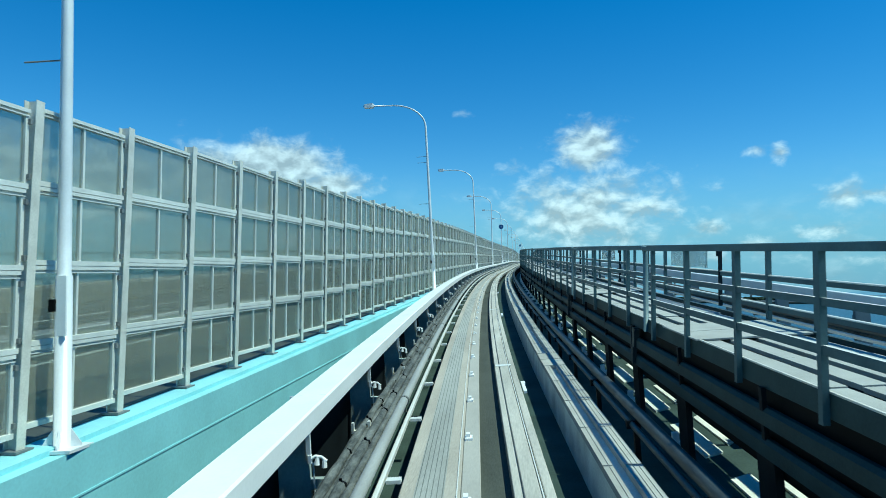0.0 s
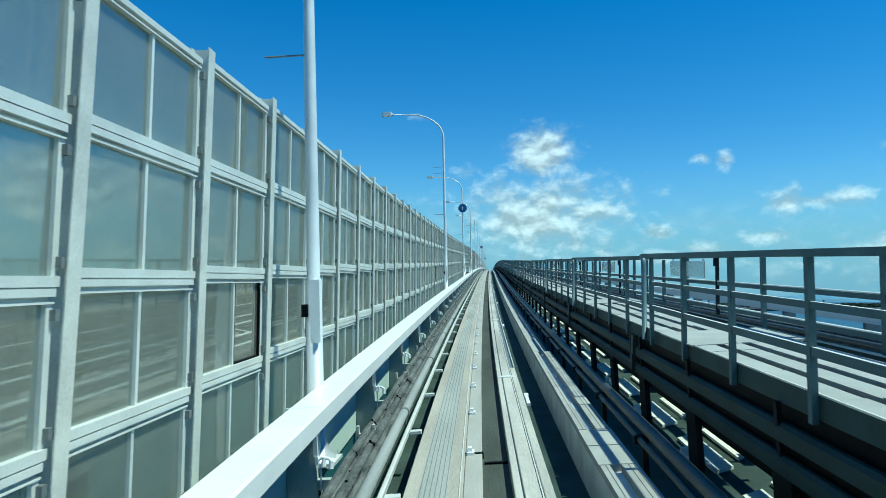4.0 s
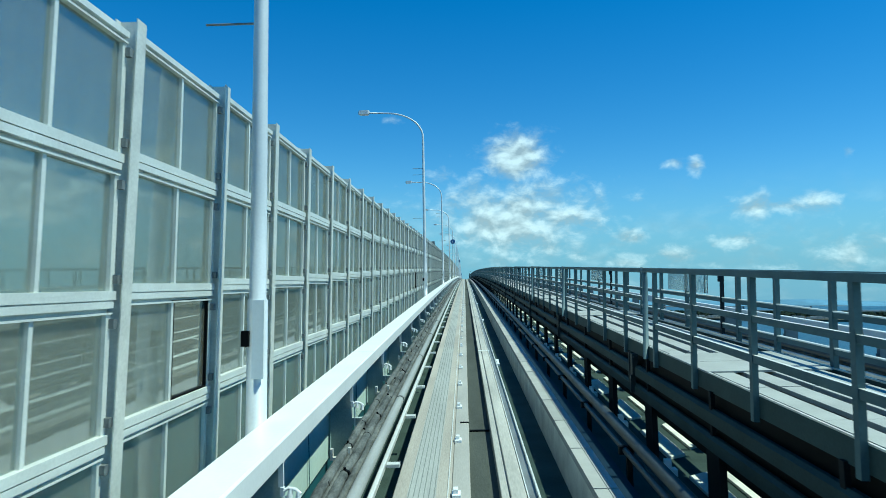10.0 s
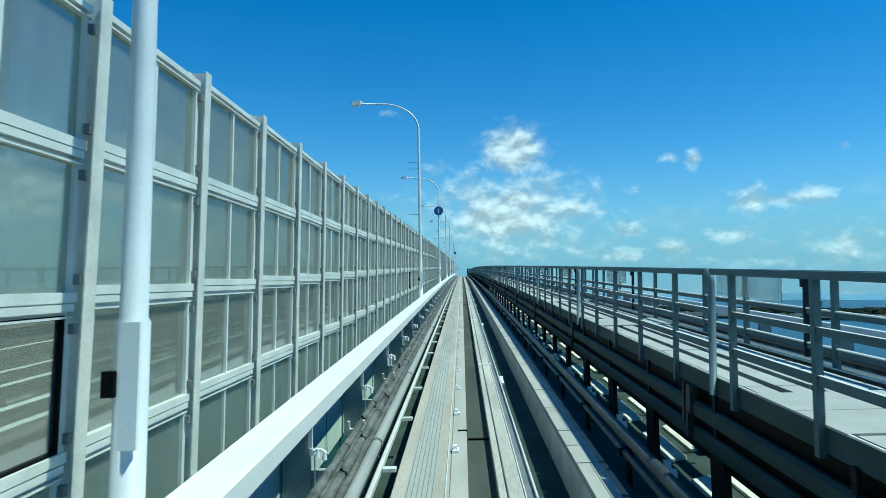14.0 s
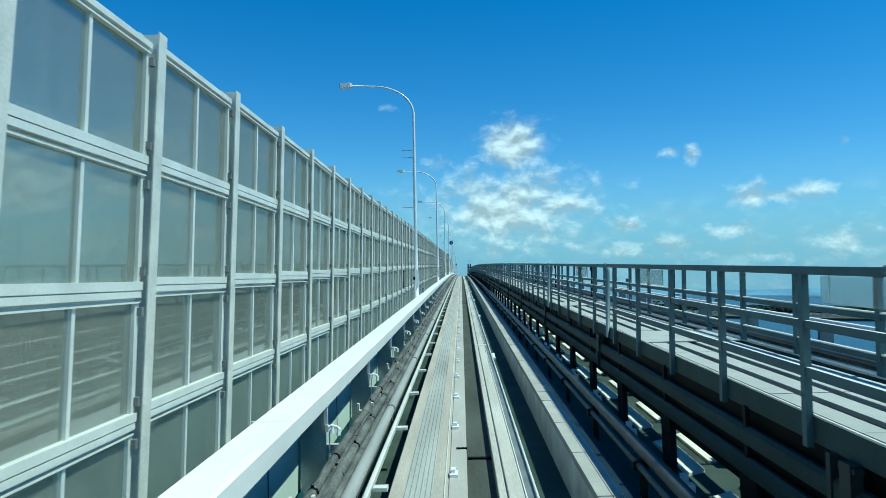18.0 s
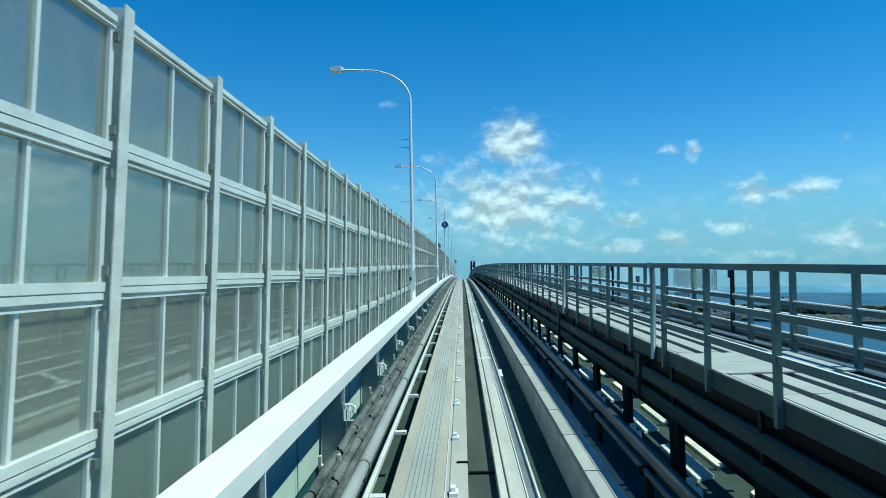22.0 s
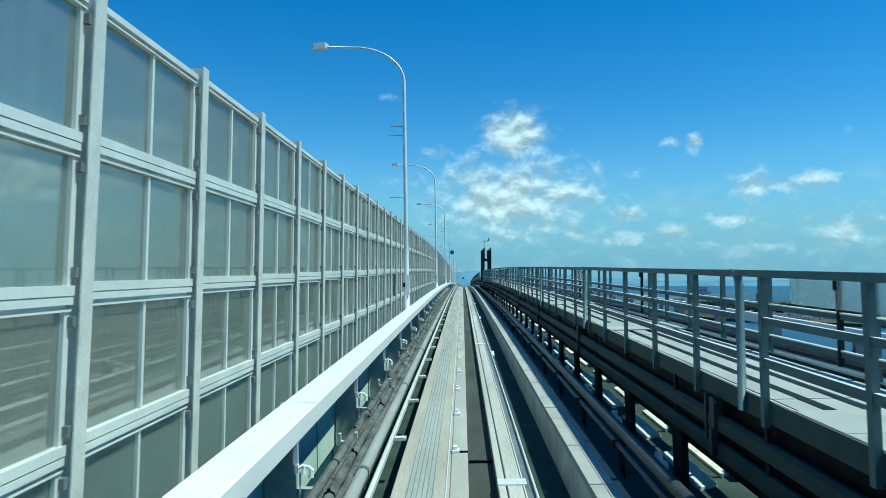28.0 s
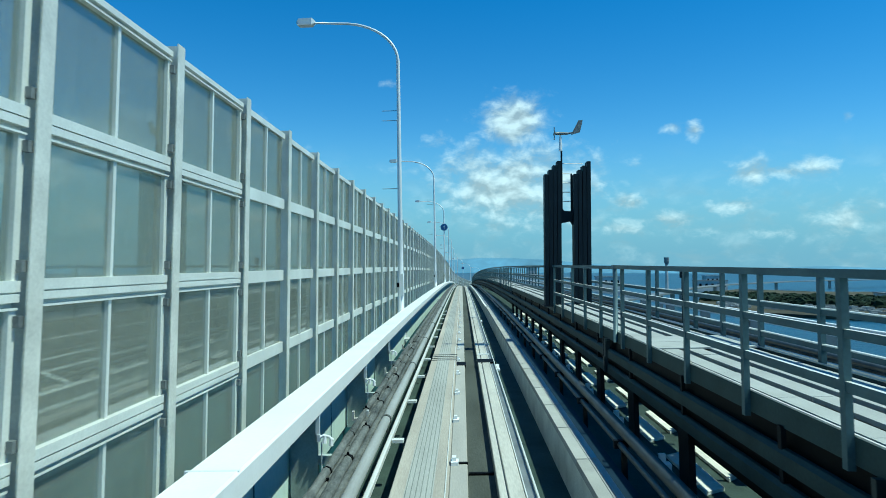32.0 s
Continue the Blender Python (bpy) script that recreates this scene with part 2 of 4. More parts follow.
M = dict(
    galv=mat("galvanised_steel", (0.69, 0.69, 0.62), 0.5, 0.25, 0.14, 3.0, 40),
    galv_dark=mat("weathered_steel", (0.20, 0.22, 0.22), 0.55, 0.3, 0.2, 3.0, 50),
    alu=mat("aluminium_frame", (0.71, 0.73, 0.68), 0.45, 0.2, 0.1, 2.0, 50),
    white=mat("white_paint", (0.76, 0.79, 0.79), 0.38, 0.0, 0.05, 1.2, 30, 0.05),
    pole=mat("pole_paint", (0.66, 0.70, 0.72), 0.4, 0.1, 0.07, 2.0, 40, 0.05),
    teal=mat("pale_teal_paint", (0.62, 0.79, 0.74), 0.45, 0.0, 0.08, 0.8, 20, 0.06),
    concrete=mat("running_concrete", (0.38, 0.36, 0.31), 0.85, 0.0, 0.16, 2.2, 60, 0.35, stretch=6.0),
    plate=mat("edge_plate", (0.43, 0.42, 0.37), 0.6, 0.15, 0.12, 3.0, 60, 0.15, stretch=5.0),
    slab=mat("raised_slab", (0.36, 0.37, 0.345), 0.85, 0.0, 0.16, 3.0, 70, 0.35, random_tone=0.25),
    deck=mat("walkway_plank", (0.36, 0.38, 0.37), 0.85, 0.0, 0.14, 2.5, 70, 0.3, random_tone=0.15),
    rail_blue=mat("grey_blue_paint", (0.17, 0.21, 0.235), 0.5, 0.1, 0.12, 3.0, 40, 0.08),
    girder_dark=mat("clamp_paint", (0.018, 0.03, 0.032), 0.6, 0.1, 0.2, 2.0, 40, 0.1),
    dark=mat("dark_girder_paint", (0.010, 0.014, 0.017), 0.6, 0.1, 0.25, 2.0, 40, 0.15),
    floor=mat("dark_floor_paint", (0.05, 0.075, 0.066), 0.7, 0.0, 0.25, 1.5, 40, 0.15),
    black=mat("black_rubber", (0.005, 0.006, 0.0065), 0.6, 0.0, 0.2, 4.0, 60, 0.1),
    cable=mat("cable_sheath", (0.15, 0.16, 0.15), 0.7, 0.0, 0.3, 7.0, 40, 0.9, stain=(0.02, 0.024, 0.024), stretch=3.0),
    tray=mat("cable_tray", (0.2, 0.215, 0.205), 0.7, 0.1, 0.3, 7.0, 50, 0.5, stain=(0.03, 0.035, 0.033), stretch=3.0),
    band=mat("conductor_cover", (0.034, 0.057, 0.056), 0.6, 0.0, 0.18, 2.0, 40, 0.12),
    asphalt=mat("asphalt", (0.17, 0.168, 0.15), 0.9, 0.0, 0.15, 0.6, 30, 0.4),
    paint=mat("road_paint", (0.78, 0.78, 0.75), 0.7, 0.0, 0.12, 2.0, 30, 0.2),
    sign_blue=mat("sign_blue", (0.02, 0.09, 0.24), 0.4, 0.0, 0.05, 2.0, 30, 0.02),
    vane=mat("dark_blue_steel", (0.008, 0.018, 0.026), 0.6, 0.0, 0.15, 2.0, 30, 0.05),
    land=mat("dry_land", (0.085, 0.082, 0.06), 0.95, 0.0, 0.3, 0.02, 0.2, 0.2),
    leaves=mat("dark_foliage", (0.016, 0.03, 0.018), 0.9, 0.0, 0.4, 0.15, 1.5, 0.6),
    far_wall=mat("far_building", (0.55, 0.55, 0.53), 0.8, 0.0, 0.15, 0.1, 1.0, 0.1),
    pipe=mat("dull_dark_pipe", (0.06, 0.07, 0.07), 0.45, 0.1, 0.25, 4.0, 50, 0.12),
    bracket=mat("grey_bracket_paint", (0.38, 0.45, 0.44), 0.6, 0.0, 0.18, 3.0, 40, 0.1),
    fence=mat("fence_paint", (0.080, 0.138, 0.152), 0.5, 0.1, 0.14, 3.0, 40, 0.08),
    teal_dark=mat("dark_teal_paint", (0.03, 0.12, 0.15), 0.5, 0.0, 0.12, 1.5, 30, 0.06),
    hoop=mat("hoop_paint", (0.12, 0.185, 0.20), 0.45, 0.1, 0.14, 3.0, 40, 0.08),
    edge=mat("walkway_edge_paint", (0.042, 0.070, 0.070), 0.6, 0.1, 0.15, 2.0, 40, 0.1),
    tube_grey=mat("dull_steel_tube", (0.32, 0.335, 0.32), 0.6, 0.1, 0.12, 3.0, 50, 0.1, stretch=4.0),
    tread=mat("grooved_tread", (0.345, 0.36, 0.335), 0.75, 0.0, 0.16, 2.0, 60, 0.3, stretch=8.0),
    board=mat("grey_green_board", (0.78, 0.88, 0.89), 0.22, 0.0, 0.06, 2.0, 30, 0.0),
    rib=mat("pane_rib", (0.82, 0.77, 0.64), 0.7, 0.0, 0.1, 4.0, 40, 0.0),
    gutter=mat("gutter_mortar", (0.066, 0.076, 0.066), 0.9, 0.0, 0.22, 2.0, 50, 0.3, stretch=4.0),
    plinth=mat("plinth_concrete", (0.68, 0.69, 0.62), 0.85, 0.0, 0.2, 2.2, 45, 0.4, stain=(0.42, 0.43, 0.38)),
    groove=mat("groove_dirt", (0.2, 0.22, 0.205), 0.9, 0.0, 0.25, 2.0, 60, 0.2, stretch=8.0),
    turquoise=mat("turquoise_girder_paint", (0.30, 0.62, 0.66), 0.45, 0.0, 0.1, 0.8, 20, 0.06),
    navy=mat("navy_plate_paint", (0.010, 0.026, 0.045), 0.6, 0.0, 0.2, 2.0, 40, 0.1),
    steel_plate=mat("worn_rail_plate", (0.50, 0.49, 0.43), 0.6, 0.1, 0.26, 2.4, 60, 0.15, stain=(0.28, 0.275, 0.24), stretch=9.0),
    cone=mat("traffic_cone_red", (0.6, 0.08, 0.04), 0.6, 0.0, 0.1, 4.0, 40, 0.0),
    # The hills' blue has the haze of distance mixed in.
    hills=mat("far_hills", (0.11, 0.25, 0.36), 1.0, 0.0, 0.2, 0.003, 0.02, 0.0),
)


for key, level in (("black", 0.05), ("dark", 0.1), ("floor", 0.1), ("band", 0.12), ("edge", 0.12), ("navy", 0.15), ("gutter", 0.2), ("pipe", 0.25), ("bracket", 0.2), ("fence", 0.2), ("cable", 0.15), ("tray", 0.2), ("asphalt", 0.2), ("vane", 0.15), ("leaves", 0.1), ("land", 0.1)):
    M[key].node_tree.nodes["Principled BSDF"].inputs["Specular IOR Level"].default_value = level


def pane_material(name="tinted_pane", least=0.05, most=0.14):
    m = bpy.data.materials.new(name)
    m.use_nodes = True
    n, l = m.node_tree.nodes, m.node_tree.links
    n.clear()
    out, clear, film, gloss = n.new("ShaderNodeOutputMaterial"), n.new("ShaderNodeBsdfTransparent"), n.new("ShaderNodeBsdfDiffuse"), n.new("ShaderNodeBsdfGlossy")
    clear.inputs[0].default_value = (0.75, 0.79, 0.75, 1)
    gloss.inputs["Roughness"].default_value = 0.015
    g, tex = n.new("ShaderNodeNewGeometry"), n.new("ShaderNodeTexNoise")
    mp = n.new("ShaderNodeMapping")
    mp.inputs["Scale"].default_value = (6, 6, 0.5)
    l.new(g.outputs["Position"], mp.inputs[0])
    l.new(mp.outputs[0], tex.inputs["Vector"])
    tex.inputs["Scale"].default_value, tex.inputs["Detail"].default_value = 1.5, 5
    film.inputs[0].default_value = (0.70, 0.69, 0.60, 1)
    dirt = n.new("ShaderNodeMapRange")
    dirt.inputs["To Min"].default_value, dirt.inputs["To Max"].default_value = least, most
    l.new(tex.outputs["Fac"], dirt.inputs["Value"])
    a, b, face, pw, ad = n.new("ShaderNodeMixShader"), n.new("ShaderNodeMixShader"), n.new("ShaderNodeLayerWeight"), n.new("ShaderNodeMath"), n.new("ShaderNodeMath")
    face.inputs[0].default_value = 0.5
    pw.operation, ad.operation = "POWER", "MULTIPLY_ADD"
    l.new(face.outputs["Facing"], pw.inputs[0])
    pw.inputs[1].default_value = 2.6
    l.new(pw.outputs[0], ad.inputs[0])
    ad.inputs[1].default_value, ad.inputs[2].default_value = 0.22, 0.07
    l.new(dirt.outputs[0], a.inputs[0])
    l.new(clear.outputs[0], a.inputs[1])
    l.new(film.outputs[0], a.inputs[2])
    l.new(ad.outputs[0], b.inputs[0])
    l.new(a.outputs[0], b.inputs[1])
    l.new(gloss.outputs[0], b.inputs[2])
    l.new(b.outputs[0], out.inputs[0])
    return m


def sea_material():
    m = mat("sea_water", (0.010, 0.050, 0.085), 0.3, 0.0, 0.25, 0.01, 0.4, 0.0)
    n, l = m.node_tree.nodes, m.node_tree.links
    n["Principled BSDF"].inputs["Specular IOR Level"].default_value = 0.3
    g, tex, bp = n.new("ShaderNodeNewGeometry"), n.new("ShaderNodeTexNoise"), n.new("ShaderNodeBump")
    tex.inputs["Scale"].default_value, tex.inputs["Detail"].default_value = 0.35, 6
    bp.inputs["Strength"].default_value, bp.inputs["Distance"].default_value = 0.7, 0.6
    l.new(g.outputs["Position"], tex.inputs["Vector"])
    l.new(tex.outputs["Fac"], bp.inputs["Height"])
    l.new(bp.outputs[0], n["Principled BSDF"].inputs["Normal"])
    return m


_board = M["board"].node_tree.nodes["Principled BSDF"]  # frosted plastic
_board.inputs["Transmission Weight"].default_value = 0.95
M["pane"], M["clear_pane"], M["sea"] = pane_material(), pane_material("clean_pane", 0.05, 0.12), sea_material()


# ---------------------------------------------------------------- building blocks
def mesh_of(name, verts, faces, material, flat=True):
    me = bpy.data.meshes.new(name)
    me.from_pydata([tuple(v) for v in verts], [], faces)
    me.materials.append(M[material])
    if not flat:
        me.polygons.foreach_set("use_smooth", [True] * len(me.polygons))
    me.update()
    return me


def boxes(*bs):
    """Verts and faces of boxes (x0, x1, y0, y1, z0, z1), chamfered slightly at the long upper edges."""
    verts, faces = [], []
    for x0, x1, y0, y1, z0, z1 in bs:
        o = len(verts)
        verts += [(x0, y0, z0), (x1, y0, z0), (x1, y1, z0), (x0, y1, z0), (x0, y0, z1), (x1, y0, z1), (x1, y1, z1), (x0, y1, z1)]
        faces += [tuple(o + i for i in f) for f in ((0, 3, 2, 1), (4, 5, 6, 7), (0, 1, 5, 4), (1, 2, 6, 5), (2, 3, 7, 6), (3, 0, 4, 7))]
    return verts, faces


def tube(points, radius, sides=8, radii=None, flat=None):
    """Verts and faces of a tube through points; flat: the normal of the plane in which a bent one lies."""
    verts, faces = [], []
    pts = [Vector(p) for p in points]
    for i, p in enumerate(pts):
        d = (pts[min(i + 1, len(pts) - 1)] - pts[max(i - 1, 0)]).normalized()
        u = Vector(flat) if flat else d.cross(Vector((0, 0, 1)) if abs(d.z) < 0.9 else Vector((0, 1, 0))).normalized()
        v = d.cross(u)
        r = radii[i] if radii else radius
        verts += [p + (u * math.cos(a) + v * math.sin(a)) * r for a in (2 * math.pi * j / sides for j in range(sides))]
    for i in range(len(pts) - 1):
        for j in range(sides):
            k = (j + 1) % sides
            faces.append((i * sides + j, i * sides + k, (i + 1) * sides + k, (i + 1) * sides + j))
    faces += [tuple(range(sides)), tuple(range((len(pts) - 1) * sides, len(pts) * sides))[::-1]]
    return verts, faces


def join(*parts):
    verts, faces = [], []
    for v, f in parts:
        o = len(verts)
        verts += list(v)
        faces += [tuple(o + i for i in q) for q in f]
    return verts, faces


def sweep(profile, s0, s1, step=3.0, base=None, lump=0.0):
    """A closed profile [(x, z)] carried along the line; base(s) adds a sideways shift, lump an uneven girth."""
    n = max(2, int(math.ceil((s1 - s0) / step)) + 1)
    verts, faces, k = [], [], len(profile)
    cx, cz = (sum(p[i] for p in profile) / k for i in (0, 1))
    for s in np.linspace(s0, s1, n):
        shift, lift = (base(s), wall_z(s)) if base else (0.0, 0.0)
        g = 1.0 + lump * random.uniform(-1, 1) if lump else 1.0
        ox, oz = (lump * 0.06 * random.uniform(-1, 1), lump * 0.04 * random.uniform(-1, 1)) if lump else (0.0, 0.0)
        verts += [spot(s, cx + (x - cx) * g + shift + ox, cz + (z - cz) * g + lift + oz) for x, z in profile]
    for i in range(n - 1):
        for j in range(k):
            q = (j + 1) % k
            faces.append((i * k + j, i * k + q, (i + 1) * k + q, (i + 1) * k + j))
    faces += [tuple(range(k))[::-1], tuple(range((n - 1) * k, n * k))]
    return verts, faces


def rect(x0, x1, z0, z1, c=0.0):
    """A rectangle as a profile, with chamfered upper corners."""
    if not c:
        return [(x0, z0), (x0, z1), (x1, z1), (x1, z0)]
    return [(x0, z0), (x0, z1 - c), (x0 + c, z1), (x1 - c, z1), (x1, z1 - c), (x1, z0)]


def ring(x, z, r, k=10):
    return [(x + r * math.cos(a), z + r * math.sin(a)) for a in (-2 * math.pi * j / k for j in range(k))]


def thing(name, at, label, category, group="", kind=""):
    e = new(name)
    e.matrix_world = at
    e.empty_display_size = 0.2
    return tagged(e, label, category, group, kind)


def part(name, mesh, parent, m=None, label=""):
    """A mesh object under parent, at the local pose m."""
    ob = new(name, mesh)
    ob.parent = parent
    ob.matrix_basis = m or Matrix()
    if label:
        ob["label"] = label
    return ob


def setting(name, geo, material, label, category, kind="structure", flat=True):
    return tagged(new(name, mesh_of(name, *geo, material, flat)), label, category, kind=kind)


def mirror(profile):
    return [(AXIS - x, z) for x, z in profile][::-1]


S0, S1, NEAR_END = -24.0, 860.0, 528.0
AXIS = 6.19  # twice the distance to the middle of the walkway


def unit(n):
    """Station of the n-th 7.5 m length of the walkway fence; n may be a fraction."""
    return float(np.interp(n, [-60, -23, -10, 0, 17, 25, 40, 90], [-260.3, 17.2, 115.6, 190.4, 318.2, 378.05, 490.2, 865.2]))


# ---------------------------------------------------------------- ground: sea, land, hills
SEA = -9.0
setting("water", ([(-4900, -4900, SEA), (4900, -4900, SEA), (4900, 4900, SEA), (-4900, 4900, SEA)], [(0, 1, 2, 3)]), "sea", "deep blue sea water with small waves", "water")


# ---------------------------------------------------------------- guideway, both tracks
RUN = -2.2
lines = [
    ("running_strip", rect(-0.70, -0.13, RUN - 0.25, RUN, 0.01), "concrete", "pale grooved concrete running strip of the guideway", "running strip"),
    ("edge_strip", rect(-0.127, 0.06, RUN - 0.25, RUN - 0.006, 0.008), "plate", "light grey steel strip beside the running strip", "steel strip"),
    ("centre_rail", rect(0.354, 0.722, RUN - 0.2, RUN - 0.03), "galv_dark", "dark steel base of the centre rail", "centre rail"),
    ("rail_plate", rect(0.354, 0.428, RUN - 0.03, RUN, 0.006), "steel_plate", "worn light grey steel plate of the centre rail", "rail plate"),
    ("rail_plate", rect(0.446, 0.596, RUN - 0.03, RUN - 0.002, 0.006), "steel_plate", "worn light grey steel plate of the centre rail", "rail plate"),
    ("rail_lip", rect(0.602, 0.614, RUN - 0.03, RUN + 0.006), "alu", "thin bright lip along the centre rail", "rail lip"),
    ("gutter", rect(0.06, 0.354, RUN - 0.2, RUN - 0.13), "gutter", "dull grey mortar bed between the strip and the centre rail", "gutter"),
    ("guide_rail", ring(1.85, -1.97, 0.066, 12), "pipe", "dark blue-grey tubular guide rail", "guide rail"),
    ("guide_rail", ring(-0.965, -1.97, 0.06, 12), "tube_grey", "grey tubular guide rail beside the ladder rail", "guide rail"),
    ("ladder_rail", rect(-0.895, -0.845, -2.14, -2.07, 0.012), "alu", "grey steel side rail with cross bars", "side rail"),
    ("cable_tray", rect(-1.21, -1.04, -2.14, -2.05, 0.02), "tray", "weathered grey cable tray", "cable tray"),
    ("cable", ring(-1.31, -1.985, 0.05, 8), "cable", "mottled dark grey power cable along the guideway", "cable"),
    ("cable", ring(-1.25, -2.025, 0.038, 8), "cable", "mottled dark grey power cable below another", "cable"),
    ("cable", ring(-1.17, -1.99, 0.055, 8), "cable", "mottled grey power cable on the tray", "cable"),
    ("cable", ring(-1.085, -2.01, 0.042, 8), "cable", "thin grey cable on the tray", "cable"),
    ("side_beam", rect(-2.0, -1.606, -1.675, -1.465, 0.02), "white", "white painted steel parapet beam", "beam"),
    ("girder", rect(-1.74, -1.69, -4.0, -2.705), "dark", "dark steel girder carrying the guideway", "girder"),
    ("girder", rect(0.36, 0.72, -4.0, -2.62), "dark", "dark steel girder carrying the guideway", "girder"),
    ("guide_rail", ring(1.77, -2.075, 0.035, 8), "pipe", "thin dark pipe below the guide rail", "guide rail"),
    ("conductor_rail", rect(2.40, 2.50, -1.61, -1.465, 0.03), "band", "dark grey-green upper conductor rail cover", "conductor rail"),
    ("conductor_rail", rect(2.40, 2.50, -1.87, -1.725, 0.03), "band", "dark grey-green lower conductor rail cover", "conductor rail"),
    # Added black backing: shade of the recess below the walkway edge.
    ("walkway_web", rect(2.503, 2.53, -2.02, -1.2), "black", "black sheet standing in for the deep shade under the walkway edge", "web plate"),
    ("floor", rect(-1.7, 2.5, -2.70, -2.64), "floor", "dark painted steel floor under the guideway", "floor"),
]
for name, prof, material, label, category in lines:
    smooth_it = name in ("guide_rail", "cable") and len(prof) > 6
    lump = 0.13 if name == "cable" else 0.0
    setting(name, sweep(prof, S0, S1, 0.35 if lump else 3.0, None, lump), material, label, category, flat=not smooth_it)
    if name not in ("cable", "walkway_web", "gutter", "rail_lip", "conductor_rail"):
        other = rect(-1.70, -1.606, -1.72, -1.465, 0.01) if name == "side_beam" else prof
        setting(name, sweep(mirror(other), S0, S1, 4.0), "pipe" if name == "guide_rail" else material, label, category, flat=not smooth_it)
setting("tread_strip", sweep(rect(-0.56, -0.28, RUN - 0.01, RUN + 0.003), S0, S1, 4.0), "tread", "grey grooved tread set in the running strip", "tread strip")
for k in range(6):  # grooves of the running strip
    x = -0.55 + k * 0.05
    setting("groove", sweep(rect(x, x + 0.009, RUN - 0.01, RUN + 0.0045), S0, S1, 4.0), "groove", "thin dark groove along the running strip", "groove")
setting("strip_seam", sweep(rect(-0.168, -0.158, RUN - 0.01, RUN + 0.01), S0, S1, 4.0), "alu", "thin bright seam between the running strip and the steel strip", "seam")
WIDE_END = 74.0  # up to here the running slabs lie in two rows
setting("slab_plinth", sweep(rect(1.215, 1.55, -2.64, RUN + 0.02), S0, WIDE_END, 3.0), "plinth", "pale concrete plinth under the raised running slabs", "plinth")
setting("slab_plinth", sweep(rect(1.215, 1.42, -2.64, RUN + 0.02), WIDE_END, S1, 3.0), "plinth", "pale concrete plinth under the raised running slabs", "plinth")
setting("slab_plinth", sweep(mirror(rect(1.215, 1.42, -2.64, RUN + 0.08)), S0, S1, 4.0), "plinth", "pale concrete plinth of the other track", "plinth")
setting("rail_plate", sweep(rect(0.628, 0.722, RUN - 0.03, RUN - 0.004, 0.006), S0, WIDE_END, 3.0), "steel_plate", "outer worn steel plate of the centre rail", "rail plate")
setting("rail_flange", sweep(rect(0.704, 0.722, RUN - 0.03, RUN + 0.012), WIDE_END, S1, 3.0), "alu", "thin upright bright flange of the centre rail", "rail flange")
setting("trough_plate", sweep(rect(1.43, 1.70, RUN - 0.14, RUN - 0.07), WIDE_END, S1, 3.0), "navy", "dark navy plate beside the running slabs", "plate")
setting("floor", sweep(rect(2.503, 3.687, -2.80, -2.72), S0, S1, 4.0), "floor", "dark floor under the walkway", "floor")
setting("cable", sweep(mirror(ring(-1.15, -1.93, 0.05, 8)), S0, S1, 4.0), "cable", "dark power cable along the other track", "cable", flat=False)

# walkway between the tracks
for x in (2.44, 3.70):
    setting("walkway_edge", sweep(rect(x, x + 0.05, -1.315, -1.14), S0, S1), "edge", "grey-blue steel edge of the walkway", "edge beam")
    # The lip's bright colour paints in sunlight along the edge.
    setting("walkway_lip", sweep(rect(x, x + 0.018, -1.139, -1.125), S0, S1), "galv", "thin lip of the walkway edge, brightened to paint its sunlit top", "edge lip")
NEAR_FENCE, FAR_FENCE = 2.415, 3.78
NEAR_RAILS = (("top_rail", 0.06, -0.155, -0.098), ("mid_rail", 0.035, -0.53, -0.475), ("low_rail", 0.035, -0.868, -0.80))
for name, w, z0, z1 in (("handrail", 0.055, -0.205, -0.155), ("handrail", 0.035, -0.635, -0.57), ("handrail", 0.035, -1.01, -0.945)):
    setting(name, sweep(rect(FAR_FENCE - w / 2, FAR_FENCE + w / 2, z0, z1, 0.008), S0, S1), "fence", "grey-blue steel rail of the far walkway fence", "handrail")
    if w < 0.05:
        # Bright strip standing in for sun on the rail's top.
        setting("rail_cap", sweep(rect(FAR_FENCE - 0.022, FAR_FENCE + 0.022, z1 - 0.008, z1 + 0.007, 0.005), S0, S1), "alu", "thin bright strip painting sunlight on the top of the fence rail", "rail cap")
# Black sheet added so that the gaps between planks look shaded.
setting("walkway_pan", sweep(rect(2.506, 3.50, -1.262, -1.25), S0, S1), "black", "black sheet painting the shade in the gaps between the walkway planks", "pan")

# ---------------------------------------------------------------- road beyond the barrier
road_prof = [(-0.1, -2.6), (-0.1, -2.42), (-14.5, -2.3), (-14.5, -2.6)]
setting("road", sweep(road_prof, S0, S1, 5.0, wall_x), "asphalt", "grey asphalt road behind the noise barrier", "road")
for x, z in ((-4.3, -2.378), (-7.9, -2.35), (-10.6, -2.328)):
    setting("lane_line", sweep([(x - 0.09, z - 0.01), (x - 0.09, z), (x + 0.09, z), (x + 0.09, z - 0.01)], S0, S1, 6.0, wall_x), "paint", "white painted lane line", "road marking")
setting("road_parapet", sweep(rect(-14.6, -14.3, -2.6, -1.35, 0.03), S0, S1, 5.0, wall_x), "concrete", "low concrete parapet on the far side of the road", "parapet")
girder_prof = [(-0.15, -2.45), (0.42, -2.47), (0.42, -2.54), (0.64, -2.54), (0.64, -3.12), (0.652, -3.12), (0.652, -3.15), (0.64, -3.15), (0.64, -4.6), (-0.15, -4.6)]
setting("road_girder", sweep(girder_prof, S0, S1, 3.0, wall_x), "turquoise", "turquoise painted steel girder of the road bridge", "girder")

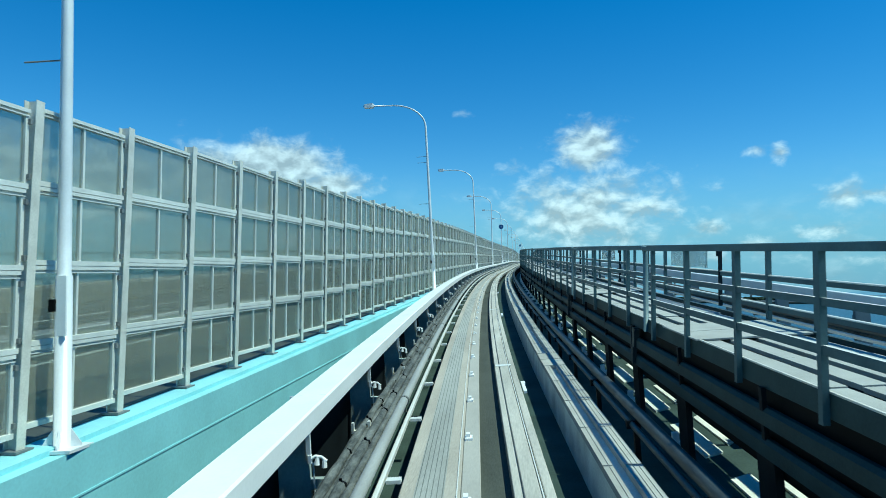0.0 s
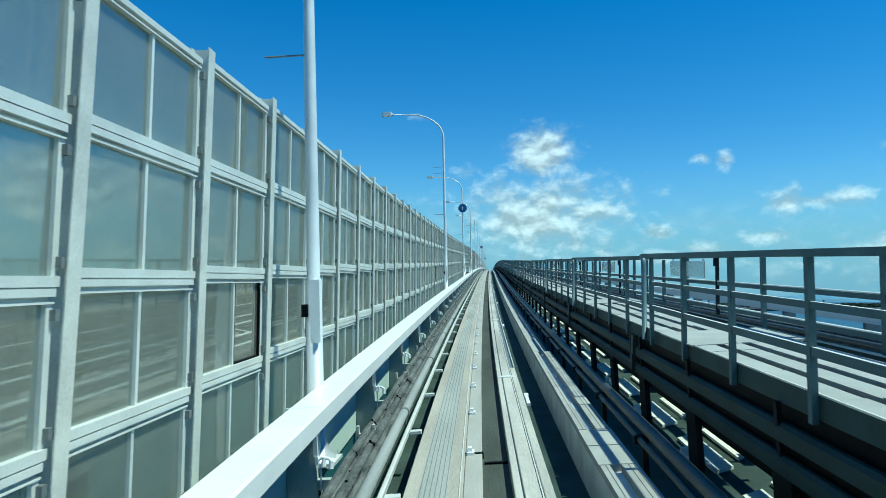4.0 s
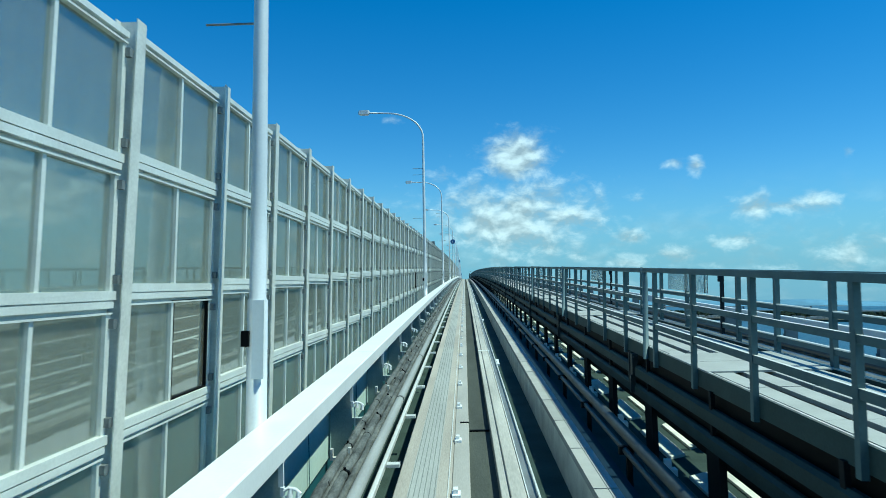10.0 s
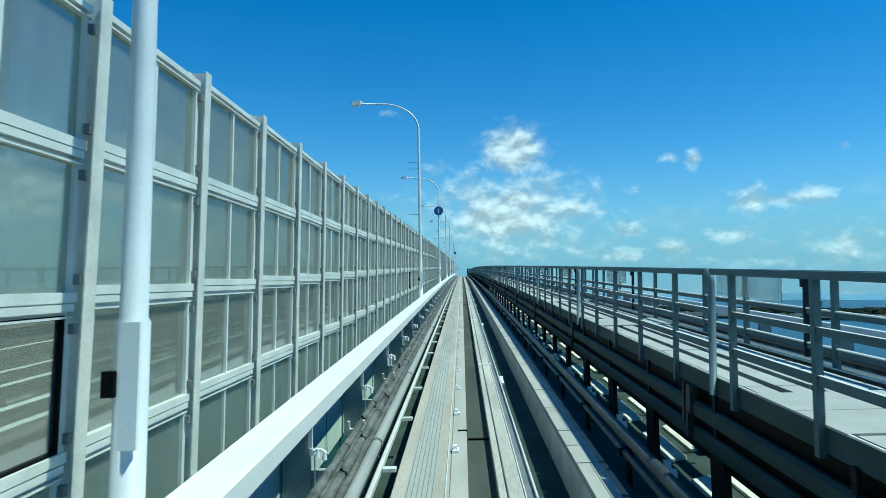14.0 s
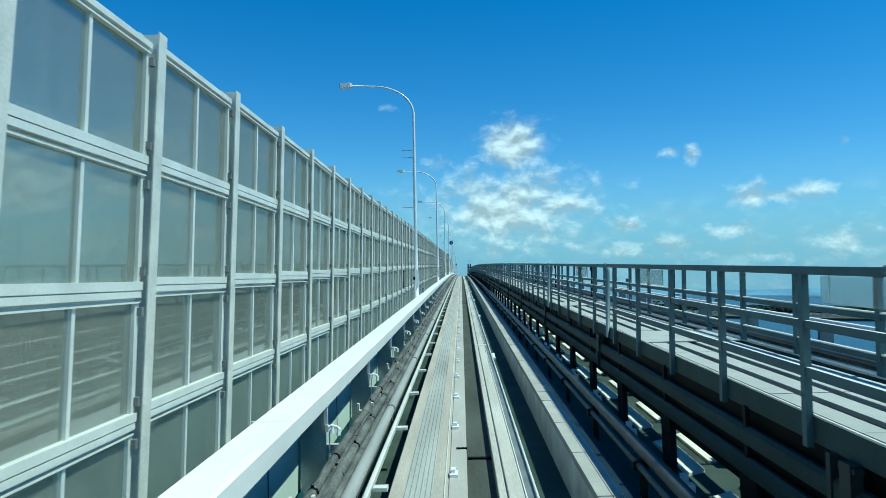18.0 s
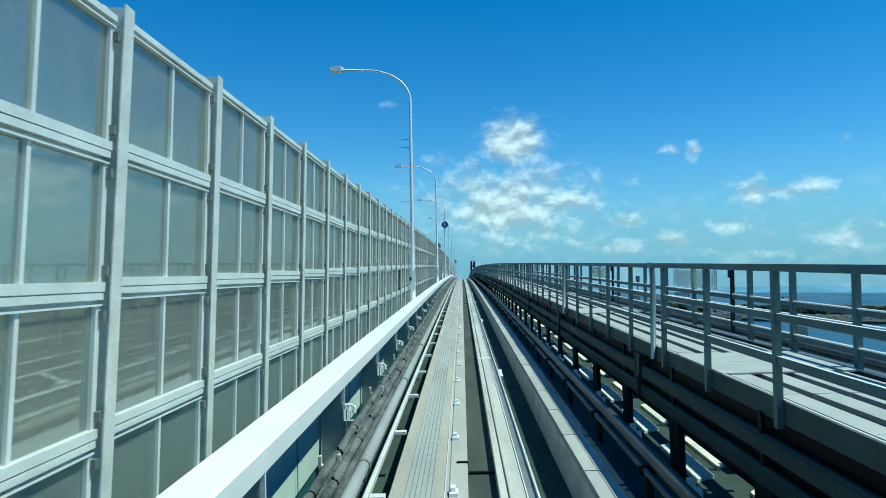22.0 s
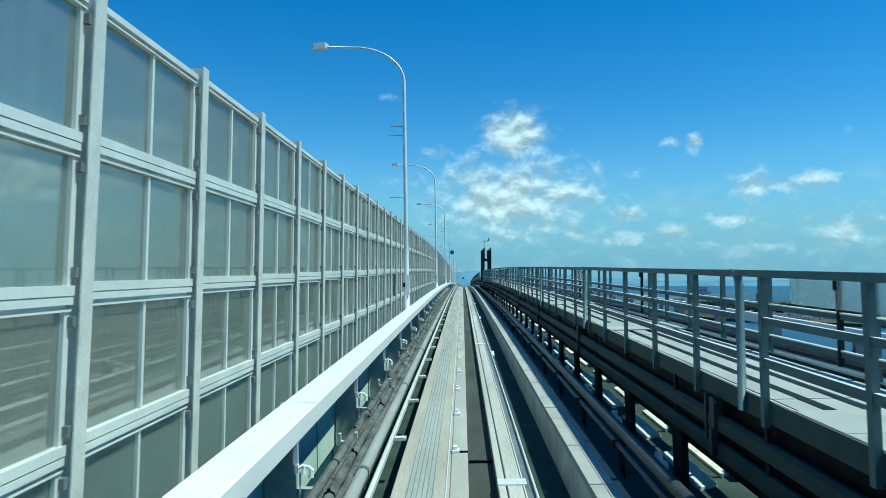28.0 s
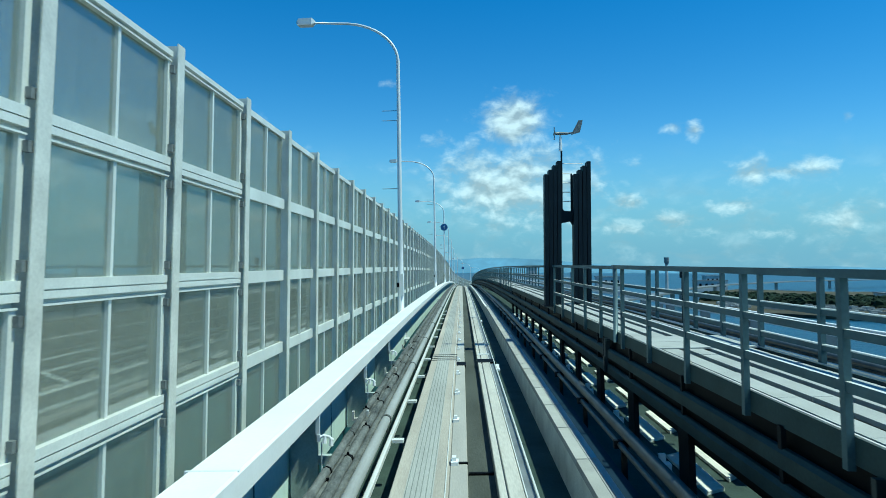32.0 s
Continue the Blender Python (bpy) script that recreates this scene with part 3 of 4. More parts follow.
setting("edge_plate", sweep(rect(0.62, 0.70, -2.72, -1.74), 66.0, S1, 3.0, wall_x), "teal", "pale teal edge plate of the road bridge girder", "girder")
# Darker teal band below the edge plate.
setting("edge_foot", sweep(rect(0.62, 0.66, -3.3, -2.72), 66.0, S1, 3.0, wall_x), "teal_dark", "dark teal band below the pale edge plate", "girder")

# Dark sheet added where only shade lies between the beam's brackets.
setting("web_plate", sweep(rect(-2.02, -1.97, -3.6, -1.68), S0, 66.0, 3.0), "dark", "dark sheet painting the shade behind the brackets of the parapet beam", "web plate")

# ---------------------------------------------------------------- noise barrier
Z_ROWS = [2.0, 0.95, -0.1, -1.15, -2.2]
POST_W = 0.15
_w, _t = POST_W / 2, 0.006
_sec = [(-0.09, -_w), (-0.078, -_w), (-0.078, -_t), (0.084, -_t), (0.084, -_w), (0.096, -_w), (0.096, _w), (0.084, _w), (0.084, _t), (-0.078, _t), (-0.078, _w), (-0.09, _w)]
post_mesh = mesh_of("post", [(x, y, z) for z in (-2.42, 2.06) for x, y in _sec], [(*range(12),)[::-1], (*range(12, 24),)] + [(i, (i + 1) % 12, 12 + (i + 1) % 12, 12 + i) for i in range(12)], "galv")
foot_mesh = mesh_of("foot_plate", *boxes((-0.14, 0.16, -0.15, 0.15, -2.45, -2.42)), "galv_dark")
H = 1.04
frame_geo = boxes((-0.03, 0.03, 0.085, 1.915, -0.0095, 0.0), (-0.03, 0.055, 0.085, 1.915, 0.0, 0.068), (-0.03, 0.055, 0.085, 1.915, H - 0.05, H), (-0.03, 0.008, 0.085, 1.915, H - 0.082, H - 0.05), (-0.03, 0.048, 0.085, 1.915, H - 0.096, H - 0.082),
                  (-0.03, 0.035, 0.085, 0.145, 0.068, H - 0.096), (-0.03, 0.035, 1.855, 1.915, 0.068, H - 0.096), (-0.025, 0.03, 0.978, 1.02, 0.068, H - 0.096))
frame_mesh = mesh_of("panel_frame", *frame_geo, "alu")
pane_mesh = mesh_of("pane", *boxes((-0.004, 0.004, 0.0, 0.835, 0.0, H - 0.14)), "pane")
access_mesh = mesh_of("access_pane", *boxes((-0.004, 0.004, 0.02, 0.815, 0.02, H - 0.16)), "clear_pane")
access_mesh.materials.append(M["black"])
rim = boxes((-0.02, 0.03, 0.0, 0.02, 0.0, H - 0.14), (-0.02, 0.03, 0.805, 0.835, 0.0, H - 0.14), (-0.02, 0.03, 0.02, 0.805, 0.0, 0.02), (-0.02, 0.03, 0.02, 0.805, H - 0.165, H - 0.14))
_bm = bmesh.new()
_bm.from_mesh(access_mesh)
_rv = [_bm.verts.new(v) for v in rim[0]]
for q in rim[1]:
    _bm.faces.new([_rv[i] for i in q]).material_index = 1
_bm.to_mesh(access_mesh)
_bm.free()
rib_geo = boxes(*[(-0.0128, -0.0062 + 0.0004 * (k % 3), 0.008 + 0.02 * k, 0.0086 + 0.02 * k, 0.0, H - 0.14) for k in range(41)])
pane_mesh.materials.append(M["rib"])
_bm = bmesh.new()
_bm.from_mesh(pane_mesh)
_rv = [_bm.verts.new(v) for v in rib_geo[0]]
for q in rib_geo[1]:
    _bm.faces.new([_rv[i] for i in q]).material_index = 1
_bm.to_mesh(pane_mesh)
_bm.free()
frame_mesh.materials.append(M["galv_dark"])
lugs = boxes(*[(0.03, 0.075, y, y + 0.05, z, z + 0.07) for y in (0.062, 1.888) for z in (0.12, H - 0.2)])
_bm = bmesh.new()
_bm.from_mesh(frame_mesh)
_rv = [_bm.verts.new(v) for v in lugs[0]]
for q in lugs[1]:
    _bm.faces.new([_rv[i] for i in q]).material_index = 1
_bm.to_mesh(frame_mesh)
_bm.free()


def wall_frame(s):
    return Matrix.Translation(spot(s, wall_x(s), wall_z(s))) @ Euler((0, 0, radians(-along(s)[3] - wall_turn(s)))).to_matrix().to_4x4()


def bay_matrix(s, z):
    a, b = spot(s, wall_x(s), z + wall_z(s)), spot(s + 2, wall_x(s + 2), z + wall_z(s + 2))
    d = b - a
    y = d.normalized()
    x = y.cross(Vector((0, 0, 1))).normalized()
    up = Vector((0, 0, 1))
    m = Matrix((x, d / 2.0, up)).transposed().to_4x4()
    m.translation = a
    return m


FIRST_POST = 0.47 - 2 * 3
DOORS = {136.56: (2, 3), 140.56: (1, 2), 424.56: (2, 3)}
bays = [FIRST_POST + 2 * k for k in range(int((504 - FIRST_POST) / 2))]
section = None
for k, s in enumerate(bays):
    if k % 15 == 0:
        section = thing("noise_barrier", wall_frame(s), "tall noise barrier of grey steel posts and tinted clear panels", "noise barrier", "noise barrier sections along the road")
        inv = section.matrix_world.inverted()
    p = part("post", post_mesh, section, inv @ wall_frame(s))
    if s < 62:
        part("foot_plate", foot_mesh, p)
    for r in range(4):
        if any(abs(s - q) < 0.5 and r in rows_out for q, rows_out in DOORS.items()):
            continue
        f = part("panel_frame", frame_mesh, section, inv @ bay_matrix(s, Z_ROWS[r + 1]))
        for y in (0.145, 1.02):
            if r == 2 and y > 1 and 26.6 < (s - 9.1) % 30 < 28.7 and s > 60:
                a = part("access_pane", access_mesh, f, Matrix.Translation((0, y, 0.065)), "clean access pane in a dark frame")
                continue
            part("pane", pane_mesh, f, Matrix.Translation((0, y, 0.065)), "tinted clear plastic pane, slightly dirty")
far_frames, far_panes, far_posts, far_ribs = [], [], [], []
for k in range(len(bays), int((S1 - FIRST_POST) / 2) - 4):
    s = FIRST_POST + 2 * k
    wm = wall_frame(s)
    far_posts.append(([wm @ v.co for v in post_mesh.vertices], [tuple(q.vertices) for q in post_mesh.polygons]))
    for r in range(4):
        bm_ = bay_matrix(s, Z_ROWS[r + 1])
        gv, gf = boxes((-0.03, 0.035, 0.085, 1.915, -0.01, 0.065), (-0.03, 0.035, 0.085, 1.915, H - 0.075, H), (-0.025, 0.03, 0.98, 1.02, 0.065, H - 0.075))
        far_frames.append(([bm_ @ Vector(v) for v in gv], gf))
        gv, gf = boxes((-0.004, 0.004, 0.145, 1.855, 0.065, H - 0.075))
        far_panes.append(([bm_ @ Vector(v) for v in gv], gf))
        if s < 590:
            for y in (0.145, 1.02):
                far_ribs.append(([bm_ @ Vector((a, b + y, c + 0.065)) for a, b, c in rib_geo[0]], rib_geo[1]))
far = thing("noise_barrier", wall_frame(506), "distant run of the noise barrier with tinted panels", "noise barrier", kind="stuff")
inv = far.matrix_world.inverted()
for nm, geo, ma in (("posts", far_posts, "galv"), ("panel_frames", far_frames, "alu"), ("panes", far_panes, "pane"), ("ribs", far_ribs, "rib")):
    tagged(part(nm, mesh_of(nm, *join(*geo), ma), far, inv), kind="stuff")

# ---------------------------------------------------------------- street lamps
LAMP_X = 0.54
ARM = 8.55
pole_pts = [(0, 0, -2.5), (0, 0, -0.28), (0, 0, -0.25), (0, 0, 1.0), (0, 0, ARM - 1.35)] + [(-2.0 * (1 - math.cos(a)), 0, ARM - 1.35 + 1.4 * math.sin(a)) for a in (math.pi / 2 * j / 12 for j in range(1, 13))] + [(-3.0, 0, ARM + 0.1)]
pole_r = [0.108, 0.105, 0.088, 0.084, 0.062] + [0.052 - 0.001 * j for j in range(12)] + [0.036]
lamp_pole = mesh_of("pole", *tube(pole_pts, 0.1, 12, pole_r, (0, 1, 0)), "pole", False)
gussets = []
for a in range(4):
    c_, s_ = math.cos(a * math.pi / 2 + 0.3), math.sin(a * math.pi / 2 + 0.3)
    tri = [(0.06, -2.5), (0.24, -2.5), (0.24, -2.47), (0.09, -2.24), (0.06, -2.24)]
    gussets.append(([(r * c_ - w * s_, r * s_ + w * c_, z) for w in (-0.012, 0.012) for r, z in tri],
                    [(0, 1, 2, 3, 4), (9, 8, 7, 6, 5)] + [(j, 5 + j, 5 + (j + 1) % 5, (j + 1) % 5) for j in range(5)]))
lamp_base = mesh_of("base", *join(boxes((-0.27, 0.27, -0.27, 0.27, -2.54, -2.5)), *gussets), "pole")
v, f = [], []
for i, (y, w, z0, z1) in enumerate(((-0.32, 0.10, ARM + 0.05, ARM + 0.15), (-0.24, 0.15, ARM, ARM + 0.22), (0.22, 0.15, ARM, ARM + 0.24), (0.32, 0.08, ARM + 0.08, ARM + 0.18))):
    v += [(-3.25 + y, -w, z0), (-3.25 + y, w, z0), (-3.25 + y, w, z1), (-3.25 + y, -w, z1)]
for i in range(3):
    f += [(i * 4 + j, i * 4 + (j + 1) % 4, i * 4 + 4 + (j + 1) % 4, i * 4 + 4 + j) for j in range(4)]
f += [(3, 2, 1, 0), (12, 13, 14, 15)]
lamp_head = mesh_of("head", v, f, "pole")
lamp_box = mesh_of("junction_box", *boxes((-0.13, -0.05, -0.13, -0.05, -0.74, -0.58)), "black")
lamp_cover = mesh_of("hatch", *boxes((-0.02, 0.10, -0.12, -0.085, -1.06, -0.275)), "white")
step_mesh = mesh_of("step_bar", *tube([(-0.6, 0, 0), (0.0, 0, 0)], 0.012, 6), "galv_dark")
disc_v = [(0.44 * math.cos(a), -0.1, 0.44 * math.sin(a)) for a in (2 * math.pi * j / 28 for j in range(28))]
disc_v += [(x, -0.085, z) for x, _, z in disc_v]
disc_mesh = mesh_of("sign_plate", disc_v, [tuple(range(28)), tuple(range(28, 56))[::-1]] + [(j, (j + 1) % 28, 28 + (j + 1) % 28, 28 + j) for j in range(28)][::1], "sign_blue")
arrow_mesh = mesh_of("arrow", *join(boxes((-0.03, 0.03, -0.106, -0.101, -0.2, 0.06)), ([(-0.1, -0.104, 0.05), (0.1, -0.104, 0.05), (0, -0.104, 0.2)], [(0, 1, 2)])), "pole")


def lamp(s, k):
    at = Matrix.Translation(spot(s, wall_x(s) + (LAMP_X if k else 0.28), wall_z(s))) @ Euler((0, -0.65 * math.atan(crossfall(s)), radians(-along(s)[3]))).to_matrix().to_4x4()
    e = thing("street_lamp", at, "tall pale grey steel street lamp with a curved arm", "street lamp", "street lamps along the barrier")
    p = part("pole", lamp_pole, e)
    part("base", lamp_base, e)
    part("head", lamp_head, e)
    part("junction_box", lamp_box, p, None, "small black junction box")
    part("hatch", lamp_cover, p, None, "white hatch cover")
    for z in (2.7, 5.1, 5.45):
        part("step_bar", step_mesh, p, Matrix.Translation((0, 0, z)))
    if k % 5 == 4:
        d = part("sign_plate", disc_mesh, e, Matrix.Translation((0, 0, 5.35)), "round blue road sign")
        part("arrow", arrow_mesh, d)
    return e


LAMP_SHIFT = {1: -0.35, 5: -0.5, 6: -0.7, 7: -0.6, 13: -0.5, 14: -0.8, 15: -1.1, 16: -1.3, 17: -0.8}
for k in range(-1, 28):
    lamp(8.8 + 30 * k + LAMP_SHIFT.get(k, 0.0), k)

# ---------------------------------------------------------------- guideway fittings
rung_mesh = mesh_of("cross_bar", *boxes((-0.84, -0.70, -0.05, 0.05, -2.12, -2.085)), "alu")
hold_mesh = mesh_of("rail_clip", *join(boxes((-0.13, -0.045, -0.075, 0.075, RUN - 0.006, RUN + 0.03)), boxes((-0.115, -0.07, -0.03, 0.06, RUN + 0.03, RUN + 0.07))), "white")
def slab_geo(x0, x1, length, lines=()):
    """A running slab with worn uneven edges and shallow grooves along it."""
    cuts = [x0] + [q for x in lines for q in (x - 0.004, x + 0.004)] + [x1]
    return boxes(*[(cuts[i], cuts[i + 1], 0.012, length - 0.012, RUN + 0.02, RUN + (0.1 if i % 2 == 0 else 0.092)) for i in range(len(cuts) - 1)])


slab_mesh = mesh_of("raised_slab", *slab_geo(1.198, 1.43, 1.37, (1.33, 1.355)), "slab")
short_mesh = mesh_of("raised_slab", *slab_geo(1.196, 1.432, 0.68), "slab")
kerb_mesh = mesh_of("slab_kerb", *slab_geo(1.196, 1.29, 1.37, (1.25,)), "slab")
wide_mesh = mesh_of("raised_slab", *slab_geo(1.403, 1.563, 1.37, (1.47, 1.52)), "slab")
wide_short = mesh_of("raised_slab", *slab_geo(1.19, 1.57, 0.68), "slab")
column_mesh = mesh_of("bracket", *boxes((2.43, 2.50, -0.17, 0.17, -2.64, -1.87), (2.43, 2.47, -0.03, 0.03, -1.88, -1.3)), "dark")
# Pale ledge pieces shaped as sun patches, their slanted ends as shadow edges.
sun_patch_mesh = mesh_of("ledge_block", *join(*[([(x0, y0, z) if i < 1 else (x1, y0 + 0.16, z) if i < 2 else (x1, y1 + 0.16, z) if i < 3 else (x0, y1, z) for z in (-2.719, -2.68) for i in range(4)],
                        [(3, 2, 1, 0), (4, 5, 6, 7)] + [(i, (i + 1) % 4, 4 + (i + 1) % 4, 4 + i) for i in range(4)]) for x0, x1, y0, y1 in ((2.76, 3.03, 0.3, 1.8), (2.76, 3.03, 2.608, 4.108), (3.2, 3.36, 0.75, 2.15), (3.2, 3.36, 3.058, 4.458))]), "plinth")
prop_mesh = mesh_of("beam_bracket", *boxes((-1.955, -1.66, -0.05, 0.05, -2.72, -1.675), (-1.66, -1.05, -0.04, 0.04, -2.25, -2.15), (-1.66, -1.64, -0.05, 0.02, -2.64, -1.9)), "bracket")
fin_mesh = mesh_of("cable_hanger", *join(boxes((-1.655, -1.61, -0.09, -0.06, -1.90, -1.65), (-1.66, -1.605, -0.10, -0.055, -1.69, -1.672), (-1.64, -1.605, -0.10, -0.055, -1.98, -1.90)),
                  tube([(-1.62, -0.08, -1.94), (-1.57, -0.07, -1.915), (-1.51, -0.06, -1.93), (-1.46, -0.07, -1.97)], 0.016, 8), tube([(-1.56, -0.075, -2.0), (-1.55, -0.065, -1.92)], 0.02, 8, [0.03, 0.018]),
                  tube([(-1.485, -0.075, -2.03), (-1.48, -0.065, -1.95)], 0.02, 8, [0.028, 0.02]), boxes((-1.60, -1.585, -0.08, -0.065, -2.62, -1.98))), "white")
tie_geo = []
for k in range(9):  # ties, clips and loose ends along one length of the cables
    y = 0.2 + 0.41 * k + 0.13 * math.sin(5.1 * k)
    x, z, r = ((-1.31, -1.985, 0.053), (-1.17, -1.99, 0.058), (-1.25, -2.025, 0.041))[k % 3]
    tie_geo.append(tube([(x, y, z), (x + 0.004, y + 0.018 + 0.02 * (k % 2), z)], r, 8))
    if k % 2:
        tie_geo.append(boxes((x - 0.01, x + 0.014, y, y + 0.02, z + r - 0.01, z + r + 0.022)))
ties_mesh = mesh_of("cable_tie", *join(*tie_geo), "black")
clamp_mesh = mesh_of("tube_clamp", *join(tube([(-0.965, -0.03, -1.97), (-0.965, 0.03, -1.97)], 0.07, 12), boxes((-0.985, -0.945, -0.03, 0.03, -2.12, -2.02))), "tray")
stub_mesh = mesh_of("cable_stub", *boxes((-1.46, -1.06, -0.03, 0.03, -2.05, -2.02), (-1.46, -1.43, -0.03, 0.03, -2.02, -1.93), (-1.265, -1.235, -0.03, 0.03, -2.02, -1.92)), "galv")
fpost_mesh = mesh_of("fence_post", *boxes((-0.025, 0.025, -0.03, 0.03, -1.35, -0.155)), "fence")
far_post_mesh = mesh_of("fence_post", *boxes((-0.027, 0.027, -0.035, 0.035, -1.35, -0.205)), "fence")
dark_post_mesh = mesh_of("dark_post", *boxes((-0.03, 0.02, -0.02, 0.02, -1.1, -0.21), (-0.06, -0.03, -0.02, 0.02, -0.34, -0.21)), "vane")
gap_mesh = mesh_of("plate_joint", *boxes((-1.969, -1.964, -0.012, 0.012, -2.72, -1.75)), "teal_dark")
groups = {}


def fitting(group, mesh, s, label, category, x=0.0, flip=False):
    """One fitting of a 60 m length of the guideway."""
    key = (group, int(math.floor(s / 60)))
    if key not in groups:
        groups[key] = thing(group, place(key[1] * 60, 0, 0), label, category, group + " lengths")
    e = groups[key]
    m = place(s, x, 0)
    if flip:
        m = m @ Matrix.Rotation(math.pi, 4, "Z")
    return part(mesh.name.split(".")[0], mesh, e, e.matrix_world.inverted() @ m)


s = 315.67 - 2.308 * 141
while s < NEAR_END:
    fitting("ladder_bars", rung_mesh, s, "row of grey steel cross bars beside the running strip", "cross bars")
    if int(s / 2.308) % 2:
        fitting("tube_clamps", clamp_mesh, s + 0.5, "row of dull clamps on the grey guide tube", "clamps")
    s += 2.308
s = -10.0
while s < NEAR_END:
    fitting("rail_clips", hold_mesh, s, "row of small white steel clips on the edge strip", "rail clips")
    s += 2.0
UNITS = range(-25, 43)
for n in UNITS:
    for half in (0.0, 0.5):
        s = unit(n + 0.105 + half)
        fitting("beam_brackets", prop_mesh, s, "row of grey brackets carrying the white parapet beam", "brackets")
        fitting("cable_hangers", fin_mesh, s, "row of pale steel cable hangers under the parapet beam", "cable hangers")
        fitting("cable_stubs", stub_mesh, s + 1.25, "row of short steel cable supports", "cable supports")
        tagged(fitting("cable_ties", ties_mesh, s, "black ties and clips along the power cables", "cable ties"), kind="stuff")
        if s > 66:
            fitting("plate_joints", gap_mesh, s + 2.4, "dark upright joints in the teal edge plate", "plate joints")
s, k = -10.0, 0
while s < NEAR_END:
    short = k % 9 in (0, 1)
    for mesh in ((short_mesh,) if s > WIDE_END and short else (slab_mesh,) if s > WIDE_END else (wide_short,) if short else (wide_mesh, kerb_mesh)):
        fitting("raised_slabs", mesh, s, "row of pale concrete running slabs with open joints", "concrete slabs")
    s += 0.69 if short else 1.375
    k += 1
s = 317.42 - 2.308 * 141
bay = 0
while s < NEAR_END:
    fitting("walkway_brackets", column_mesh, s, "row of dark steel brackets under the walkway", "brackets")
    if bay % 2 == 0:
        fitting("ledge_blocks", sun_patch_mesh, s, "pale concrete ledge cut into blocks that mimic sunlit patches under the walkway", "ledge")
    bay += 1
    s += 2.308
other_side = []
for k in range(230):  # the same brackets on the other track's side
    for me, q in ((column_mesh, 2.308 * k - 7.3), (prop_mesh, 3.75 * k - 8)):
        m = place(q, 0, 0) @ Matrix.Translation((AXIS, 0, 0)) @ Matrix.Rotation(math.pi, 4, "Z")
        if q < NEAR_END:
            other_side.append(([m @ v.co for v in me.vertices], [tuple(f.vertices) for f in me.polygons]))
setting("other_track_brackets", join(*other_side), "rail_blue", "grey-blue steel brackets along the other track", "brackets", kind="stuff")
hoop_mesh = mesh_of("hooped_post", *tube([(0, 0, -1.3), (0, 0, -0.24), (0, 0.02, -0.17), (0, 0.07, -0.125), (0, 0.16, -0.118)], 0.037, 10, None, (1, 0, 0)), "hoop", False)
rail_meshes = []
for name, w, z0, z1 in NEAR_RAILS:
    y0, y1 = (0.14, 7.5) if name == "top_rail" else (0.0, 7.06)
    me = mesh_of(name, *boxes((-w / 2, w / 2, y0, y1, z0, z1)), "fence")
    if name != "top_rail":  # sunlit upper face, painted in as a brighter material
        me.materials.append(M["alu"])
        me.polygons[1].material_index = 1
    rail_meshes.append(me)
box_mesh = mesh_of("junction_clamp", *boxes((-0.05, 0.03, -0.06, 0.06, -1.6, -1.31), (-0.065, 0.0, -0.035, 0.035, -1.85, -1.6), (-0.04, 0.02, -0.09, 0.09, -1.36, -1.33), (-0.03, 0.03, 0.2, 0.25, -1.75, -1.31)), "girder_dark")
for n in UNITS:
    h = unit(n)
    e = thing("walkway_fence", place(h, NEAR_FENCE, 0), "grey-blue steel walkway fence length with a hooped end post", "fence", "walkway fence lengths")
    part("hooped_post", hoop_mesh, e, None, "thick rounded end post")
    for y in (1.12, 2.63, 4.13, 5.6, 7.03):
        part("fence_post", fpost_mesh, e, Matrix.Translation((0, y, 0)))
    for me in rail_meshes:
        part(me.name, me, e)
    part("junction_clamp", box_mesh, e, Matrix.Translation((0, 0.6, 0)))
    f = thing("walkway_fence", place(h, FAR_FENCE, 0), "posts of the far walkway fence, grey-blue steel", "fence", "far walkway fence lengths")
    for y in (-3.5, -2.05, -0.8, 0.35, 2.5):
        part("fence_post", far_post_mesh, f, Matrix.Translation((0, y, 0)))
    part("dark_post", dark_post_mesh, f, Matrix.Translation((0, 0.92, 0)), "thin dark post")
PLANKS = ((2.53, 0.19), (2.82, 0.19), (3.112, 0.196), (3.408, 0.2))
planks = [mesh_of("plank", *boxes(*[(x + 0.003 * (k % 2), x + w - 0.003 * (k % 2), 0.006 + 1.25 * k, 1.242 + 1.25 * k, -1.18, -1.14 - 0.002 * (k % 2)) for k in range(4)]), "deck") for x, w in PLANKS]
cross_mesh = mesh_of("cover_plate", *boxes((2.46, 3.70, 0, 0.66, -1.14, -1.122)), "deck")
s = -10.0
while s < NEAR_END:
    for me in planks:
        fitting("walkway_planks", me, s, "pale concrete planks of the walkway with open gaps", "walkway planks")
    s += 5.0
for n in UNITS:
    for d in (-2.2, -1.53):
        fitting("walkway_planks", cross_mesh, unit(n) + d, "", "")
for x, w in PLANKS:
    setting("walkway", sweep(rect(x, x + w, -1.18, -1.14), NEAR_END + 3, S1, 5.0), "deck", "distant planks of the walkway", "walkway", kind="stuff")
far_posts = []
for s in np.arange(NEAR_END, S1 - 2, 1.5):
    for x in (NEAR_FENCE, FAR_FENCE):
        m = place(float(s), x, 0)
        far_posts.append(([m @ v.co for v in fpost_mesh.vertices], [tuple(q.vertices) for q in fpost_mesh.polygons]))
setting("fence_posts", join(*far_posts), "fence", "distant posts of the walkway fence", "fence", kind="stuff")
for name, w, z0, z1 in NEAR_RAILS:
    setting("handrail", sweep(rect(NEAR_FENCE - w / 2, NEAR_FENCE + w / 2, z0, z1), unit(43), S1, 4.0), "fence", "distant rail of the walkway fence", "handrail")
